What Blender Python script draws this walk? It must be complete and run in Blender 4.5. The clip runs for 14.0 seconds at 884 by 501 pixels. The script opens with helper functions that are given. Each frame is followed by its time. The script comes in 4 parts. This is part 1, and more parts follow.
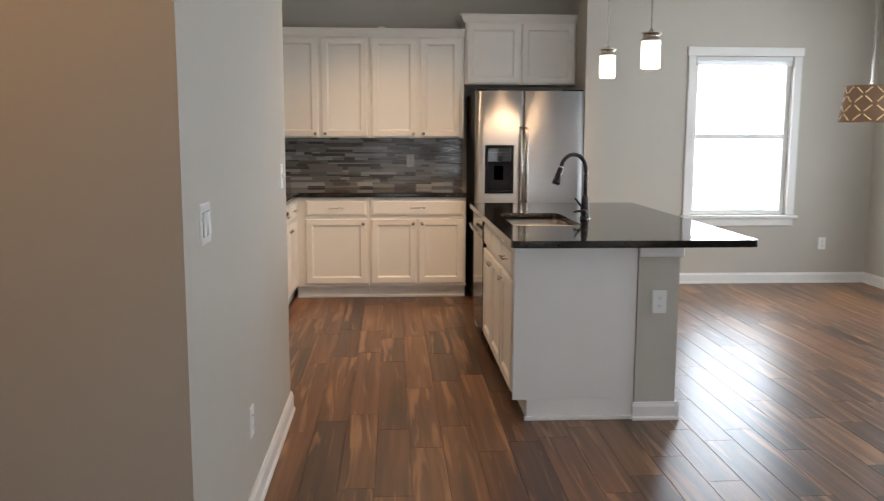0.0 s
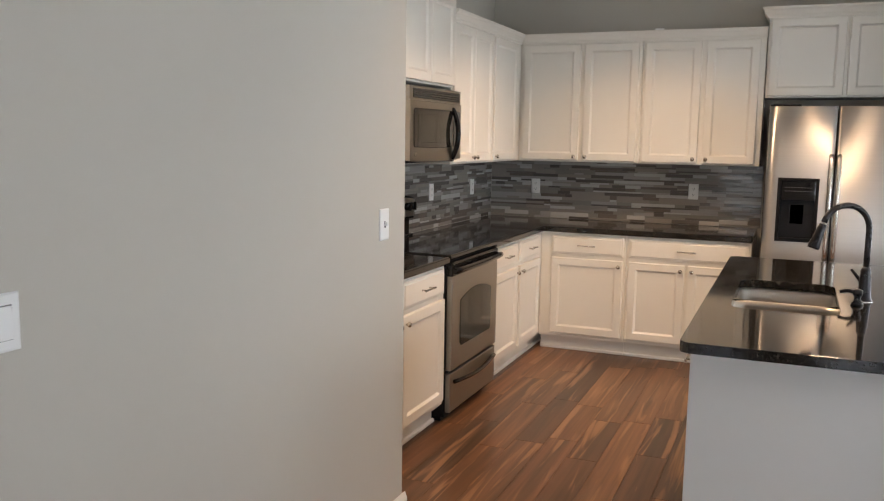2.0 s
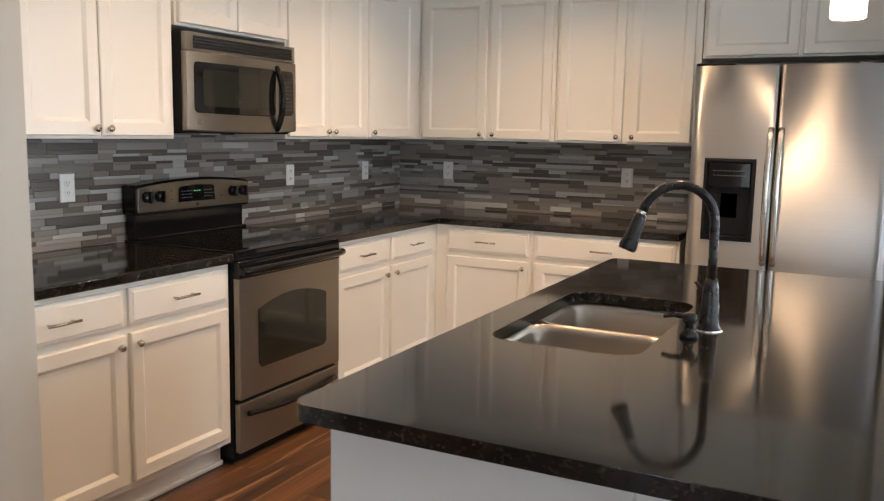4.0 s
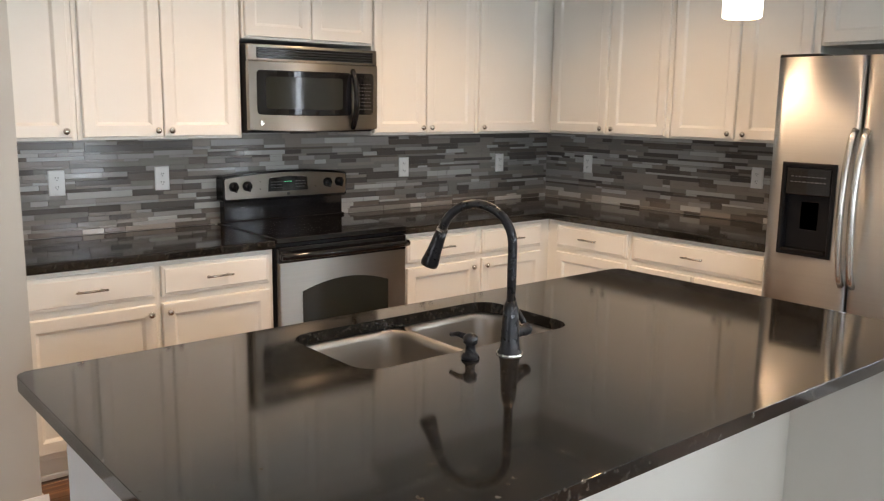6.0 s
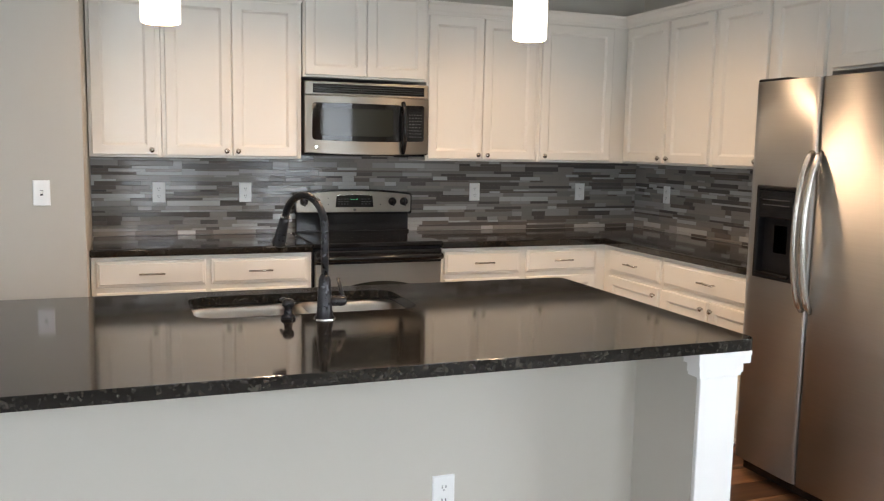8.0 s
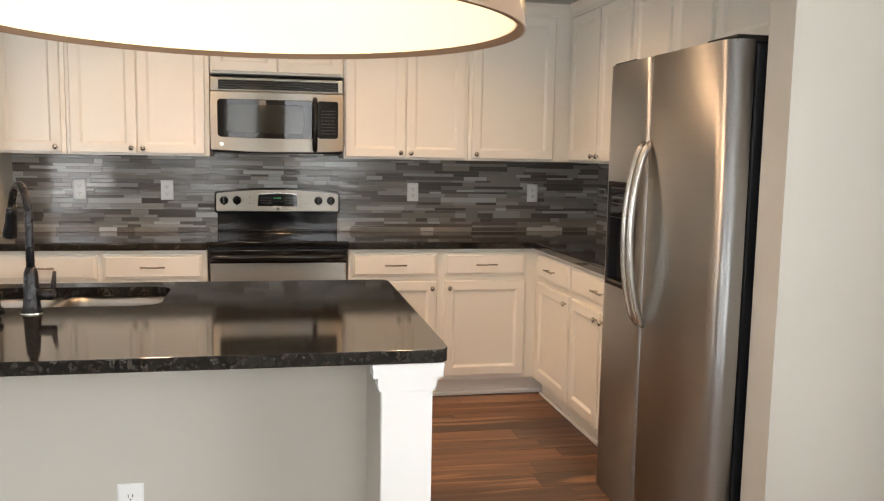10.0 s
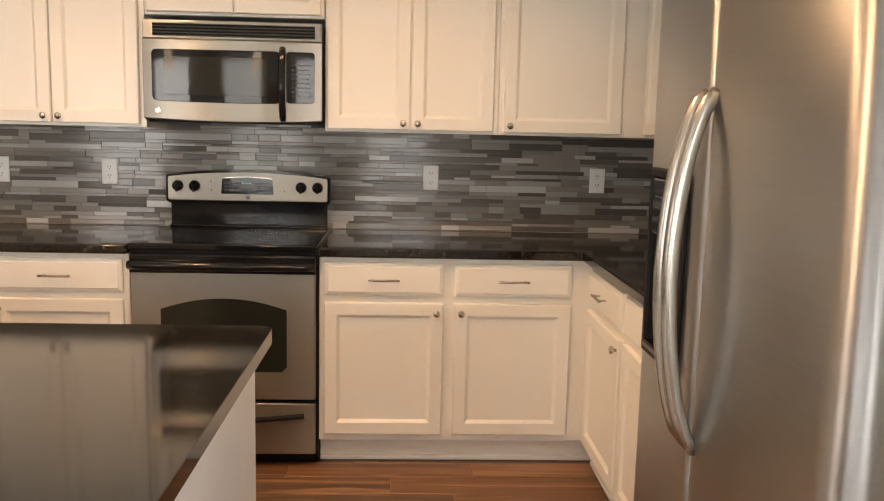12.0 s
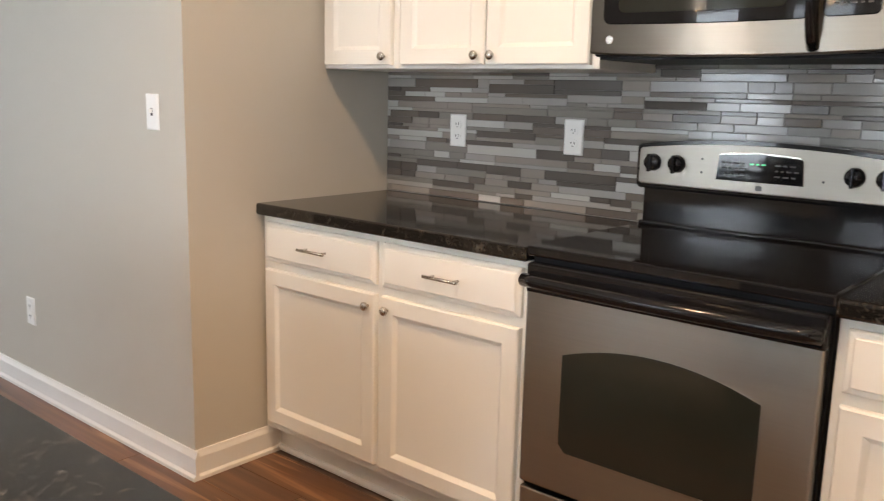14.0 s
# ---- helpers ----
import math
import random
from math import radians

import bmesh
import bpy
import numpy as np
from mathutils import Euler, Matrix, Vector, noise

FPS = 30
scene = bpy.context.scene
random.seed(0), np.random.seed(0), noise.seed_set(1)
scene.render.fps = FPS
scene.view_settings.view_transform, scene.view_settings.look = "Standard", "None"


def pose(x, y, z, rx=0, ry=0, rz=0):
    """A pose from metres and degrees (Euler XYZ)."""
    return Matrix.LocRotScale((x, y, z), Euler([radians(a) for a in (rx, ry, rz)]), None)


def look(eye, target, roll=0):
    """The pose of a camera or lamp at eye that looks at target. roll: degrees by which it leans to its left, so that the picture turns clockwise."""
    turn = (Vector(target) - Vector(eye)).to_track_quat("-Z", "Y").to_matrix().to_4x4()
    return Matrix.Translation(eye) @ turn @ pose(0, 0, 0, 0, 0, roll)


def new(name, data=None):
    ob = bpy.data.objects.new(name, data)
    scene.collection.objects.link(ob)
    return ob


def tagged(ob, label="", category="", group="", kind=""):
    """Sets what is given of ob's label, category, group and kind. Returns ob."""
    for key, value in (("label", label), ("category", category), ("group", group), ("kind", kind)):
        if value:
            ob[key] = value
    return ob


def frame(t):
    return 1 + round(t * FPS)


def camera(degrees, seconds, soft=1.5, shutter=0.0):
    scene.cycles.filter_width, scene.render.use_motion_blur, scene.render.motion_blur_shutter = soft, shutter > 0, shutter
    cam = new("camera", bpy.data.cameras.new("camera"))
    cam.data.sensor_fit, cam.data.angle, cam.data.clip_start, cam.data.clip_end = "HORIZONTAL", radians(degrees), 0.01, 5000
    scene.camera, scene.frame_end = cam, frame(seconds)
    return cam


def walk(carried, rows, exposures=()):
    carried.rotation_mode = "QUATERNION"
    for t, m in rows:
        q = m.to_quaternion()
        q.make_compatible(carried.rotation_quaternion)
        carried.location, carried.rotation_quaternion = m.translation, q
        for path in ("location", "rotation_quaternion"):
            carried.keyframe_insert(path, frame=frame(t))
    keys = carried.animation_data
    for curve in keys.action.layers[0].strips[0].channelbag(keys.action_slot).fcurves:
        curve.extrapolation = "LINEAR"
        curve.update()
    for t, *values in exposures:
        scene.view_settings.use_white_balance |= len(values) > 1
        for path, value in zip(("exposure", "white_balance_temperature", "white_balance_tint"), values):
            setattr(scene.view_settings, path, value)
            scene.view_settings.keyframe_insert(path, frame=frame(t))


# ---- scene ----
cam = camera(55.2, 14.0, soft=1.15, shutter=0.15)
PATH = [
    (0, (-0.084, 0.008, 1.424), (0.033, 1.985, 1.147), 0.2),
    (0.5, (0.247, 0.202, 1.468), (-0.032, 2.166, 1.214), 0.5),
    (1, (0.528, 0.541, 1.526), (-0.014, 2.449, 1.272), 0.5),
    (1.5, (0.686, 0.934, 1.542), (0.004, 2.796, 1.284), 0.8),
    (2, (0.787, 1.271, 1.537), (0.025, 3.101, 1.272), 0.9),
    (2.5, (0.826, 1.687, 1.498), (0.016, 3.498, 1.244), 0.9),
    (3, (0.92, 2.091, 1.433), (0.085, 3.892, 1.192), 1.0),
    (3.5, (1.153, 2.413, 1.406), (0.293, 4.202, 1.157), 0.6),
    (3.7, (1.263, 2.535, 1.411), (0.394, 4.317, 1.15), 0.8),
    (5.8, (2.454, 3.45, 1.537), (1.024, 4.801, 1.175), 0.7),
    (6, (2.577, 3.507, 1.552), (1.059, 4.763, 1.207), 0.8),
    (6.5, (2.843, 3.717, 1.592), (1.173, 4.774, 1.285), 0.9),
    (7, (3.21, 3.862, 1.574), (1.427, 4.727, 1.303), 1.2),
    (7.5, (3.431, 4.127, 1.494), (1.6, 4.888, 1.234), 1.1),
    (8, (3.64, 4.402, 1.461), (1.784, 5.107, 1.216), 1.1),
    (8.5, (3.828, 4.696, 1.462), (1.951, 5.341, 1.22), 1.1),
    (9, (3.908, 5.045, 1.456), (2.006, 5.618, 1.221), 1.0),
    (9.2, (3.917, 5.184, 1.446), (2.007, 5.729, 1.208), 1.0),
    (11.3, (3.041, 6.279, 1.413), (1.063, 6.457, 1.171), 1.2),
    (11.5, (2.884, 6.333, 1.415), (0.907, 6.495, 1.159), 1.2),
    (12, (2.479, 6.457, 1.39), (0.501, 6.548, 1.107), 1.3),
    (12.5, (2.058, 6.555, 1.367), (0.086, 6.438, 1.057), 1.3),
    (13, (1.66, 6.606, 1.34), (-0.252, 6.129, 0.999), 1.3),
    (13.5, (1.253, 6.603, 1.306), (-0.498, 5.706, 0.945), 1.4),
    (14, (0.891, 6.579, 1.3), (-0.607, 5.306, 0.932), 1.4),
]
EXPOSURES = [
    (0, -0.12, 7000, 19), (0.5, -0.12, 7800, 22), (1, 0.04, 8000, 22), (2, 0.08, 7000, 19), (6, 0.12, 6950, 18), (9, -0.03, 7000, 18),
    (11.3, -0.05, 8800, 24), (12.5, 0.10, 8400, 23), (13.5, 0.28, 7800, 21), (14, 0.37, 7000, 18),
]
walk(cam, [(t, look(eye, target, roll)) for t, eye, target, roll in PATH], EXPOSURES)

# ---- world, sun, large lights ----
W = bpy.data.worlds.new("sky")
scene.world = W
W.use_nodes = True
_nt = W.node_tree
_sky = _nt.nodes.new("ShaderNodeTexSky")
_sky.sky_type, _sky.sun_disc, _sky.sun_elevation, _sky.sun_rotation = "NISHITA", False, radians(50), radians(200)
_bg = _nt.nodes["Background"]
_nt.links.new(_sky.outputs[0], _bg.inputs[0])
_bg.inputs[1].default_value = 0.15


def lamp(name, kind, m, energy, colour, **kw):
    d = bpy.data.lights.new(name, kind)
    d.energy, d.color = energy, colour
    if kind == "SUN":
        d.angle = kw["angle"]
    elif kind == "AREA":
        d.shape, d.size, d.size_y = "RECTANGLE", kw["size"], kw["size_y"]
        d.spread = kw.get("spread", math.pi)
    elif kind == "SPOT":
        d.spot_size, d.spot_blend, d.shadow_soft_size = kw["cone"], 0.6, kw["soft"]
    else:
        d.shadow_soft_size = kw["soft"]
    o = new(name, d)
    o.matrix_world = m
    return o


DAY = (0.72, 0.88, 1.0)
WARM = (1.0, 0.70, 0.42)
lamp("sun", "SUN", look((0, 0, 10), (2, 5, 0)), 3.0, (1.0, 0.95, 0.88), angle=radians(0.5))

# ---- the plan, in metres ----
XL = -1.52       # range wall
YB = 7.83        # back wall
XN, YN0, YN1 = -0.61, 2.158, 4.24   # short wall beside the range run
XR = 4.47        # window wall on the dining side
XW, YS = -3.2, -2.4                # hall behind the start
ZC = 2.74
T = 0.14         # wall thickness
TOP = 0.915      # worktops

# light of the sky in the window openings
lamp("window_light", "AREA", look((3.19, YB + 0.12, 1.39), (3.19, 0, 1.39)), 48, DAY, size=0.9, size_y=1.44)
for yc, en in ((3.25, 36), (4.85, 20), (6.4, 28)):
    lamp("window_light", "AREA", look((XR + 0.12, yc, 1.37), (0, yc, 1.37)), en, DAY, size=0.85, size_y=1.45)
for xc, en in ((0.0, 2.5), (1.55, 7.0), (2.6, 7.0)):
    lamp("window_light", "AREA", look((xc, YS - 0.12, 1.12), (xc, 5, 1.12)), en, DAY, size=0.85, size_y=1.95, spread=radians(95))
for px, py in ((1.31, 5.55), (1.29, 4.51)):
    lamp("pendant_bulb", "POINT", pose(px, py, 1.84), 7, WARM, soft=0.03)
DOWNS = ((-0.12, 5.1), (-0.12, 6.4), (1.0, 5.8), (-1.05, 1.5), (-2.3, 1.3))
for dx, dy in DOWNS:
    lamp("downlight_bulb", "SPOT", pose(dx, dy, ZC - 0.03), 70 if dy > 3 else 30, WARM if dy > 3 else (1.0, 0.50, 0.08), cone=radians(130), soft=0.075)


# ---- materials ----
def material(name, colour, rough=0.5, metal=0.0, vary=0.06, scale=6.0, bump=0.0, bscale=60.0, stretch=(1, 1, 1), coat=0.0, spec=0.5):
    m = bpy.data.materials.new(name)
    m.use_nodes = True
    nt = m.node_tree
    n, l = nt.nodes, nt.links
    b = n["Principled BSDF"]
    b.inputs["Metallic"].default_value = metal
    b.inputs["Coat Weight"].default_value = coat
    b.inputs["Specular IOR Level"].default_value = spec
    tc = n.new("ShaderNodeTexCoord")
    mp = n.new("ShaderNodeMapping")
    mp.inputs["Scale"].default_value = stretch
    l.new(tc.outputs["Object"], mp.inputs[0])
    big = n.new("ShaderNodeTexNoise")
    big.inputs["Scale"].default_value, big.inputs["Detail"].default_value = scale, 6
    l.new(mp.outputs[0], big.inputs["Vector"])
    fine = n.new("ShaderNodeTexNoise")
    fine.inputs["Scale"].default_value, fine.inputs["Detail"].default_value = bscale, 4
    l.new(mp.outputs[0], fine.inputs["Vector"])
    mix = n.new("ShaderNodeMix")
    mix.data_type = "RGBA"
    mix.inputs[6].default_value = (*[c * (1 - vary) for c in colour], 1)
    mix.inputs[7].default_value = (*[min(1, c * (1 + vary)) for c in colour], 1)
    l.new(big.outputs["Fac"], mix.inputs[0])
    l.new(mix.outputs[2], b.inputs["Base Color"])
    rr = n.new("ShaderNodeMapRange")
    rr.inputs["To Min"].default_value, rr.inputs["To Max"].default_value = rough * 0.85, min(1, rough * 1.15)
    l.new(fine.outputs["Fac"], rr.inputs["Value"])
    l.new(rr.outputs[0], b.inputs["Roughness"])
    if bump:
        bp = n.new("ShaderNodeBump")
        bp.inputs["Strength"].default_value, bp.inputs["Distance"].default_value = bump, 0.002
        l.new(fine.outputs["Fac"], bp.inputs["Height"])
        l.new(bp.outputs[0], b.inputs["Normal"])
    return m


def pieces_material(name, stops, rough, island, grain=None, bump=0.15):
    """A material whose pieces differ: by object, or by island of a joined mesh."""
    m = material(name, (0.5, 0.5, 0.5), rough)
    n, l = m.node_tree.nodes, m.node_tree.links
    b = n["Principled BSDF"]
    l.remove(b.inputs["Roughness"].links[0])
    b.inputs["Roughness"].default_value = rough
    if island:
        src = n.new("ShaderNodeNewGeometry").outputs["Random Per Island"]
    else:
        src = n.new("ShaderNodeObjectInfo").outputs["Random"]
    ramp = n.new("ShaderNodeValToRGB")
    ramp.color_ramp.interpolation = "LINEAR" if grain else "CONSTANT"
    while len(ramp.color_ramp.elements) < len(stops):
        ramp.color_ramp.elements.new(0.5)
    for e, (p, c) in zip(ramp.color_ramp.elements, stops):
        e.position, e.color = p, (*c, 1)
    out = ramp.outputs[0]
    l.new(src, ramp.inputs[0])
    if grain:
        tc = n.new("ShaderNodeTexCoord")
        geo = n.new("ShaderNodeNewGeometry")
        off = n.new("ShaderNodeMath")
        off.operation = "MULTIPLY"
        off.inputs[1].default_value = 37.0
        l.new(src, off.inputs[0])
        comb = n.new("ShaderNodeCombineXYZ")
        l.new(off.outputs[0], comb.inputs[0])
        l.new(off.outputs[0], comb.inputs[2])
        add = n.new("ShaderNodeVectorMath")
        l.new(geo.outputs["Position"], add.inputs[0])
        l.new(comb.outputs[0], add.inputs[1])
        mp = n.new("ShaderNodeMapping")
        mp.inputs["Scale"].default_value = grain
        l.new(add.outputs[0], mp.inputs[0])
        g = n.new("ShaderNodeTexNoise")
        g.inputs["Scale"].default_value, g.inputs["Detail"].default_value, g.inputs["Distortion"].default_value = 1.0, 4, 0.35
        l.new(mp.outputs[0], g.inputs["Vector"])
        mr = n.new("ShaderNodeMapRange")
        mr.inputs["From Min"].default_value, mr.inputs["From Max"].default_value = 0.3, 0.7
        mr.inputs["To Min"].default_value, mr.inputs["To Max"].default_value = 0.55, 1.5
        l.new(g.outputs["Fac"], mr.inputs["Value"])
        sc = n.new("ShaderNodeVectorMath")
        sc.operation = "SCALE"
        l.new(out, sc.inputs[0])
        l.new(mr.outputs[0], sc.inputs["Scale"])
        out = sc.outputs[0]
        bp = n.new("ShaderNodeBump")
        bp.inputs["Strength"].default_value, bp.inputs["Distance"].default_value = bump, 0.002
        l.new(g.outputs["Fac"], bp.inputs["Height"])
        l.new(bp.outputs[0], b.inputs["Normal"])
    l.new(out, b.inputs["Base Color"])
    return m


def emitter(name, colour, strength):
    m = bpy.data.materials.new(name)
    m.use_nodes = True
    b = m.node_tree.nodes["Principled BSDF"]
    b.inputs["Base Color"].default_value = (*colour, 1)
    b.inputs["Emission Color"].default_value = (*colour, 1)
    b.inputs["Emission Strength"].default_value = strength
    return m


def glass(name, tint=(1, 1, 1), rough=0.0):
    m = bpy.data.materials.new(name)
    m.use_nodes = True
    b = m.node_tree.nodes["Principled BSDF"]
    b.inputs["Base Color"].default_value = (*tint, 1)
    b.inputs["Transmission Weight"].default_value = 1.0
    b.inputs["Roughness"].default_value = rough
    b.inputs["IOR"].default_value = 1.45
    return m


PAINT = material("greige_wall_paint", (0.52, 0.49, 0.43), 0.75, vary=0.03, scale=1.5, bump=0.12, bscale=220)
CEIL = material("white_ceiling_paint", (0.78, 0.77, 0.74), 0.9, vary=0.02, scale=2, bump=0.3, bscale=120)
TRIM = material("white_trim_paint", (0.80, 0.79, 0.76), 0.35, vary=0.03, scale=4, bump=0.04)
CAB = material("cream_white_cabinet_paint", (0.80, 0.77, 0.70), 0.32, vary=0.03, scale=3, bump=0.05, bscale=90)
PLASTIC = material("white_plastic", (0.82, 0.82, 0.80), 0.3, vary=0.02)
SLOT = material("dark_slot", (0.03, 0.03, 0.03), 0.6)
STEEL = material("brushed_steel", (0.45, 0.455, 0.455), 0.36, metal=1.0, vary=0.05, scale=2, bump=0.0, bscale=10, stretch=(1, 1, 80))
STEELH = material("brushed_steel_across", (0.35, 0.325, 0.285), 0.31, metal=1.0, vary=0.05, scale=2, bump=0.0, bscale=10, stretch=(1, 1, 80))
for _m, _q in ((STEEL, 0.41), (STEELH, 0.33)):
    _b = _m.node_tree.nodes["Principled BSDF"]
    _m.node_tree.links.remove(_b.inputs["Roughness"].links[0])
    _b.inputs["Roughness"].default_value = _q
    _b.inputs["Anisotropic"].default_value = 0.85
    _b.inputs["Anisotropic Rotation"].default_value = 0.25
    _t = _m.node_tree.nodes.new("ShaderNodeTangent")
    _t.direction_type, _t.axis = "RADIAL", "Z"
    _m.node_tree.links.new(_t.outputs[0], _b.inputs["Tangent"])
SATIN = material("satin_nickel", (0.60, 0.57, 0.52), 0.25, metal=1.0, vary=0.04)
SINKM = material("sink_steel", (0.42, 0.385, 0.34), 0.36, metal=1.0, vary=0.04, scale=3)
BLACKG = material("black_glass", (0.008, 0.008, 0.009), 0.05, vary=0.05)
BLACKP = material("black_enamel", (0.008, 0.008, 0.009), 0.10, vary=0.1, spec=0.4)
BLACKM = material("black_textured_side", (0.006, 0.006, 0.007), 0.5, vary=0.1, bump=0.2, bscale=300, spec=0.2)
WINDARK = material("oven_glass", (0.02, 0.022, 0.018), 0.06, vary=0.1)
BRONZE = material("dark_bronze", (0.035, 0.034, 0.036), 0.28, metal=0.7, vary=0.15)
GROUT = material("grey_grout", (0.24, 0.225, 0.21), 0.8, vary=0.1, bump=0.2)
SUBFLOOR = material("dark_plank_joint", (0.05, 0.028, 0.016), 0.7, vary=0.2)
OUTSIDE = material("grass", (0.07, 0.11, 0.035), 0.9, vary=0.4, scale=2, bump=0.5)
LEAF = material("leaf", (0.06, 0.11, 0.03), 0.6, vary=0.4, scale=3)
BARK = material("bark", (0.10, 0.07, 0.05), 0.9, vary=0.3, bump=0.6)
GLASS = glass("window_glass")
OPAL = emitter("lit_opal_glass", (1.0, 0.90, 0.74), 4.5)
DOWN = emitter("lit_downlight", (1.0, 0.80, 0.55), 12.0)
LCD = emitter("green_digits", (0.1, 0.8, 0.35), 0.6)
LINER = emitter("lit_shade_liner", (1.0, 0.86, 0.62), 0.9)
FABRIC = material("lit_taupe_linen", (0.23, 0.145, 0.09), 0.9, vary=0.12, scale=20, bump=0.5, bscale=500)
# faint warm emission stands in for lamplight coming through the linen
FABRIC.node_tree.nodes["Principled BSDF"].inputs["Emission Color"].default_value = (1.0, 0.50, 0.24, 1)
FABRIC.node_tree.nodes["Principled BSDF"].inputs["Emission Strength"].default_value = 0.03
FABLIT = emitter("lit_cream_fabric", (0.95, 0.72, 0.40), 0.34)
DARKPANEL = material("button_grey", (0.09, 0.09, 0.09), 0.5)
RINGS = material("burner_marking", (0.022, 0.022, 0.022), 0.15)

GRANITE = material("black_granite", (0.012, 0.011, 0.010), 0.07, vary=0.2, scale=30, spec=0.6)
_n, _l = GRANITE.node_tree.nodes, GRANITE.node_tree.links
_v = _n.new("ShaderNodeTexVoronoi")
_v.inputs["Scale"].default_value = 210
_tc = _n.new("ShaderNodeTexCoord")
_l.new(_tc.outputs["Object"], _v.inputs["Vector"])
_r = _n.new("ShaderNodeValToRGB")
_r.color_ramp.elements[0].position, _r.color_ramp.elements[0].color = 0.86, (0.010, 0.009, 0.008, 1)
_r.color_ramp.elements[1].position, _r.color_ramp.elements[1].color = 1.0, (0.045, 0.039, 0.030, 1)
_s = _n.new("ShaderNodeSeparateColor")
_l.new(_v.outputs["Color"], _s.inputs[0])
_l.new(_s.outputs[0], _r.inputs[0])
_f = _n.new("ShaderNodeTexNoise")
_f.inputs["Scale"].default_value, _f.inputs["Detail"].default_value, _f.inputs["Roughness"].default_value = 42, 5, 0.65
_l.new(_tc.outputs["Object"], _f.inputs["Vector"])
_g = _n.new("ShaderNodeMapRange")
_g.inputs["From Min"].default_value, _g.inputs["From Max"].default_value = 0.57, 0.72
_l.new(_f.outputs["Fac"], _g.inputs["Value"])
_x = _n.new("ShaderNodeMix")
_x.data_type = "RGBA"
_x.inputs[7].default_value = (0.080, 0.071, 0.057, 1)
_l.new(_g.outputs[0], _x.inputs[0])
_l.new(_r.outputs[0], _x.inputs[6])
_l.new(_x.outputs[2], _n["Principled BSDF"].inputs["Base Color"])

TILES = [(0.0, (0.115, 0.103, 0.092)), (0.18, (0.23, 0.215, 0.195)), (0.36, (0.34, 0.325, 0.305)), (0.52, (0.155, 0.132, 0.113)), (0.66, (0.46, 0.45, 0.43)), (0.80, (0.275, 0.248, 0.222))]
TILE_O = pieces_material("glass_strip_tile", TILES, 0.12, False)
TILE_I = pieces_material("glass_strip_tile_joined", TILES, 0.12, True)
WOODS = [(0.0, (0.060, 0.031, 0.018)), (0.35, (0.105, 0.051, 0.027)), (0.7, (0.150, 0.068, 0.032)), (1.0, (0.205, 0.098, 0.047))]
PLANK_O = pieces_material("brown_wood_plank", WOODS, 0.31, False, grain=(24, 0.9, 24), bump=0.02)
PLANK_I = pieces_material("brown_wood_plank_joined", WOODS, 0.31, True, grain=(24, 0.9, 24), bump=0.02)


def sapwood(m, stretch):
    """Pale streaks of sapwood along some of the planks."""
    n, l = m.node_tree.nodes, m.node_tree.links
    b = n["Principled BSDF"]
    old = b.inputs["Base Color"].links[0].from_socket
    src = [k for k in n if k.bl_idname == "ShaderNodeMapping" and k.inputs[0].is_linked and k.inputs[0].links[0].from_node.bl_idname == "ShaderNodeVectorMath"][0].inputs[0].links[0].from_socket
    mp = n.new("ShaderNodeMapping")
    mp.inputs["Scale"].default_value = stretch
    l.new(src, mp.inputs[0])
    z = n.new("ShaderNodeTexNoise")
    z.inputs["Scale"].default_value, z.inputs["Detail"].default_value, z.inputs["Distortion"].default_value = 1.0, 3, 0.8
    l.new(mp.outputs[0], z.inputs["Vector"])
    mr = n.new("ShaderNodeMapRange")
    mr.inputs["From Min"].default_value, mr.inputs["From Max"].default_value = 0.55, 0.66
    mr.inputs["To Min"].default_value, mr.inputs["To Max"].default_value = 0.0, 0.85
    l.new(z.outputs["Fac"], mr.inputs["Value"])
    mix = n.new("ShaderNodeMix")
    mix.data_type = "RGBA"
    mix.inputs[7].default_value = (0.36, 0.19, 0.095, 1)
    l.new(mr.outputs[0], mix.inputs[0])
    l.new(old, mix.inputs[6])
    l.new(mix.outputs[2], b.inputs["Base Color"])


for _m in (PLANK_O, PLANK_I):
    sapwood(_m, (17.0, 1.0, 17.0))


def mixed_gloss(m, low, high):
    """Glossy glass strips among honed stone ones."""
    n, l = m.node_tree.nodes, m.node_tree.links
    src = [k for k in n if k.bl_idname == "ShaderNodeValToRGB"][0].inputs[0].links[0].from_socket
    k = n.new("ShaderNodeMath")
    k.operation = "MULTIPLY"
    k.inputs[1].default_value = 17.3
    l.new(src, k.inputs[0])
    f = n.new("ShaderNodeMath")
    f.operation = "FRACT"
    l.new(k.outputs[0], f.inputs[0])
    mr = n.new("ShaderNodeMapRange")
    mr.inputs["To Min"].default_value, mr.inputs["To Max"].default_value = low, high
    l.new(f.outputs[0], mr.inputs["Value"])
    l.new(mr.outputs[0], n["Principled BSDF"].inputs["Roughness"])


for _m in (TILE_O, TILE_I):
    mixed_gloss(_m, 0.05, 0.20)


# ---- mesh helpers ----
def link(name, bm, mat, smooth=False):
    me = bpy.data.meshes.new(name)
    bmesh.ops.recalc_face_normals(bm, faces=bm.faces)
    bm.to_mesh(me)
    bm.free()
    me.materials.append(mat)
    if smooth:
        me.shade_smooth()
    return new(name, me)


def part(name, bm, mat, parent, label="", smooth=False):
    o = link(name, bm, mat, smooth)
    o.parent = parent
    if label:
        o["label"] = label
    return o


def thing(name, m, label, category, group="", kind=""):
    o = new(name)
    o.empty_display_size = 0.1
    o.matrix_world = m
    return tagged(o, label, category, group, kind)


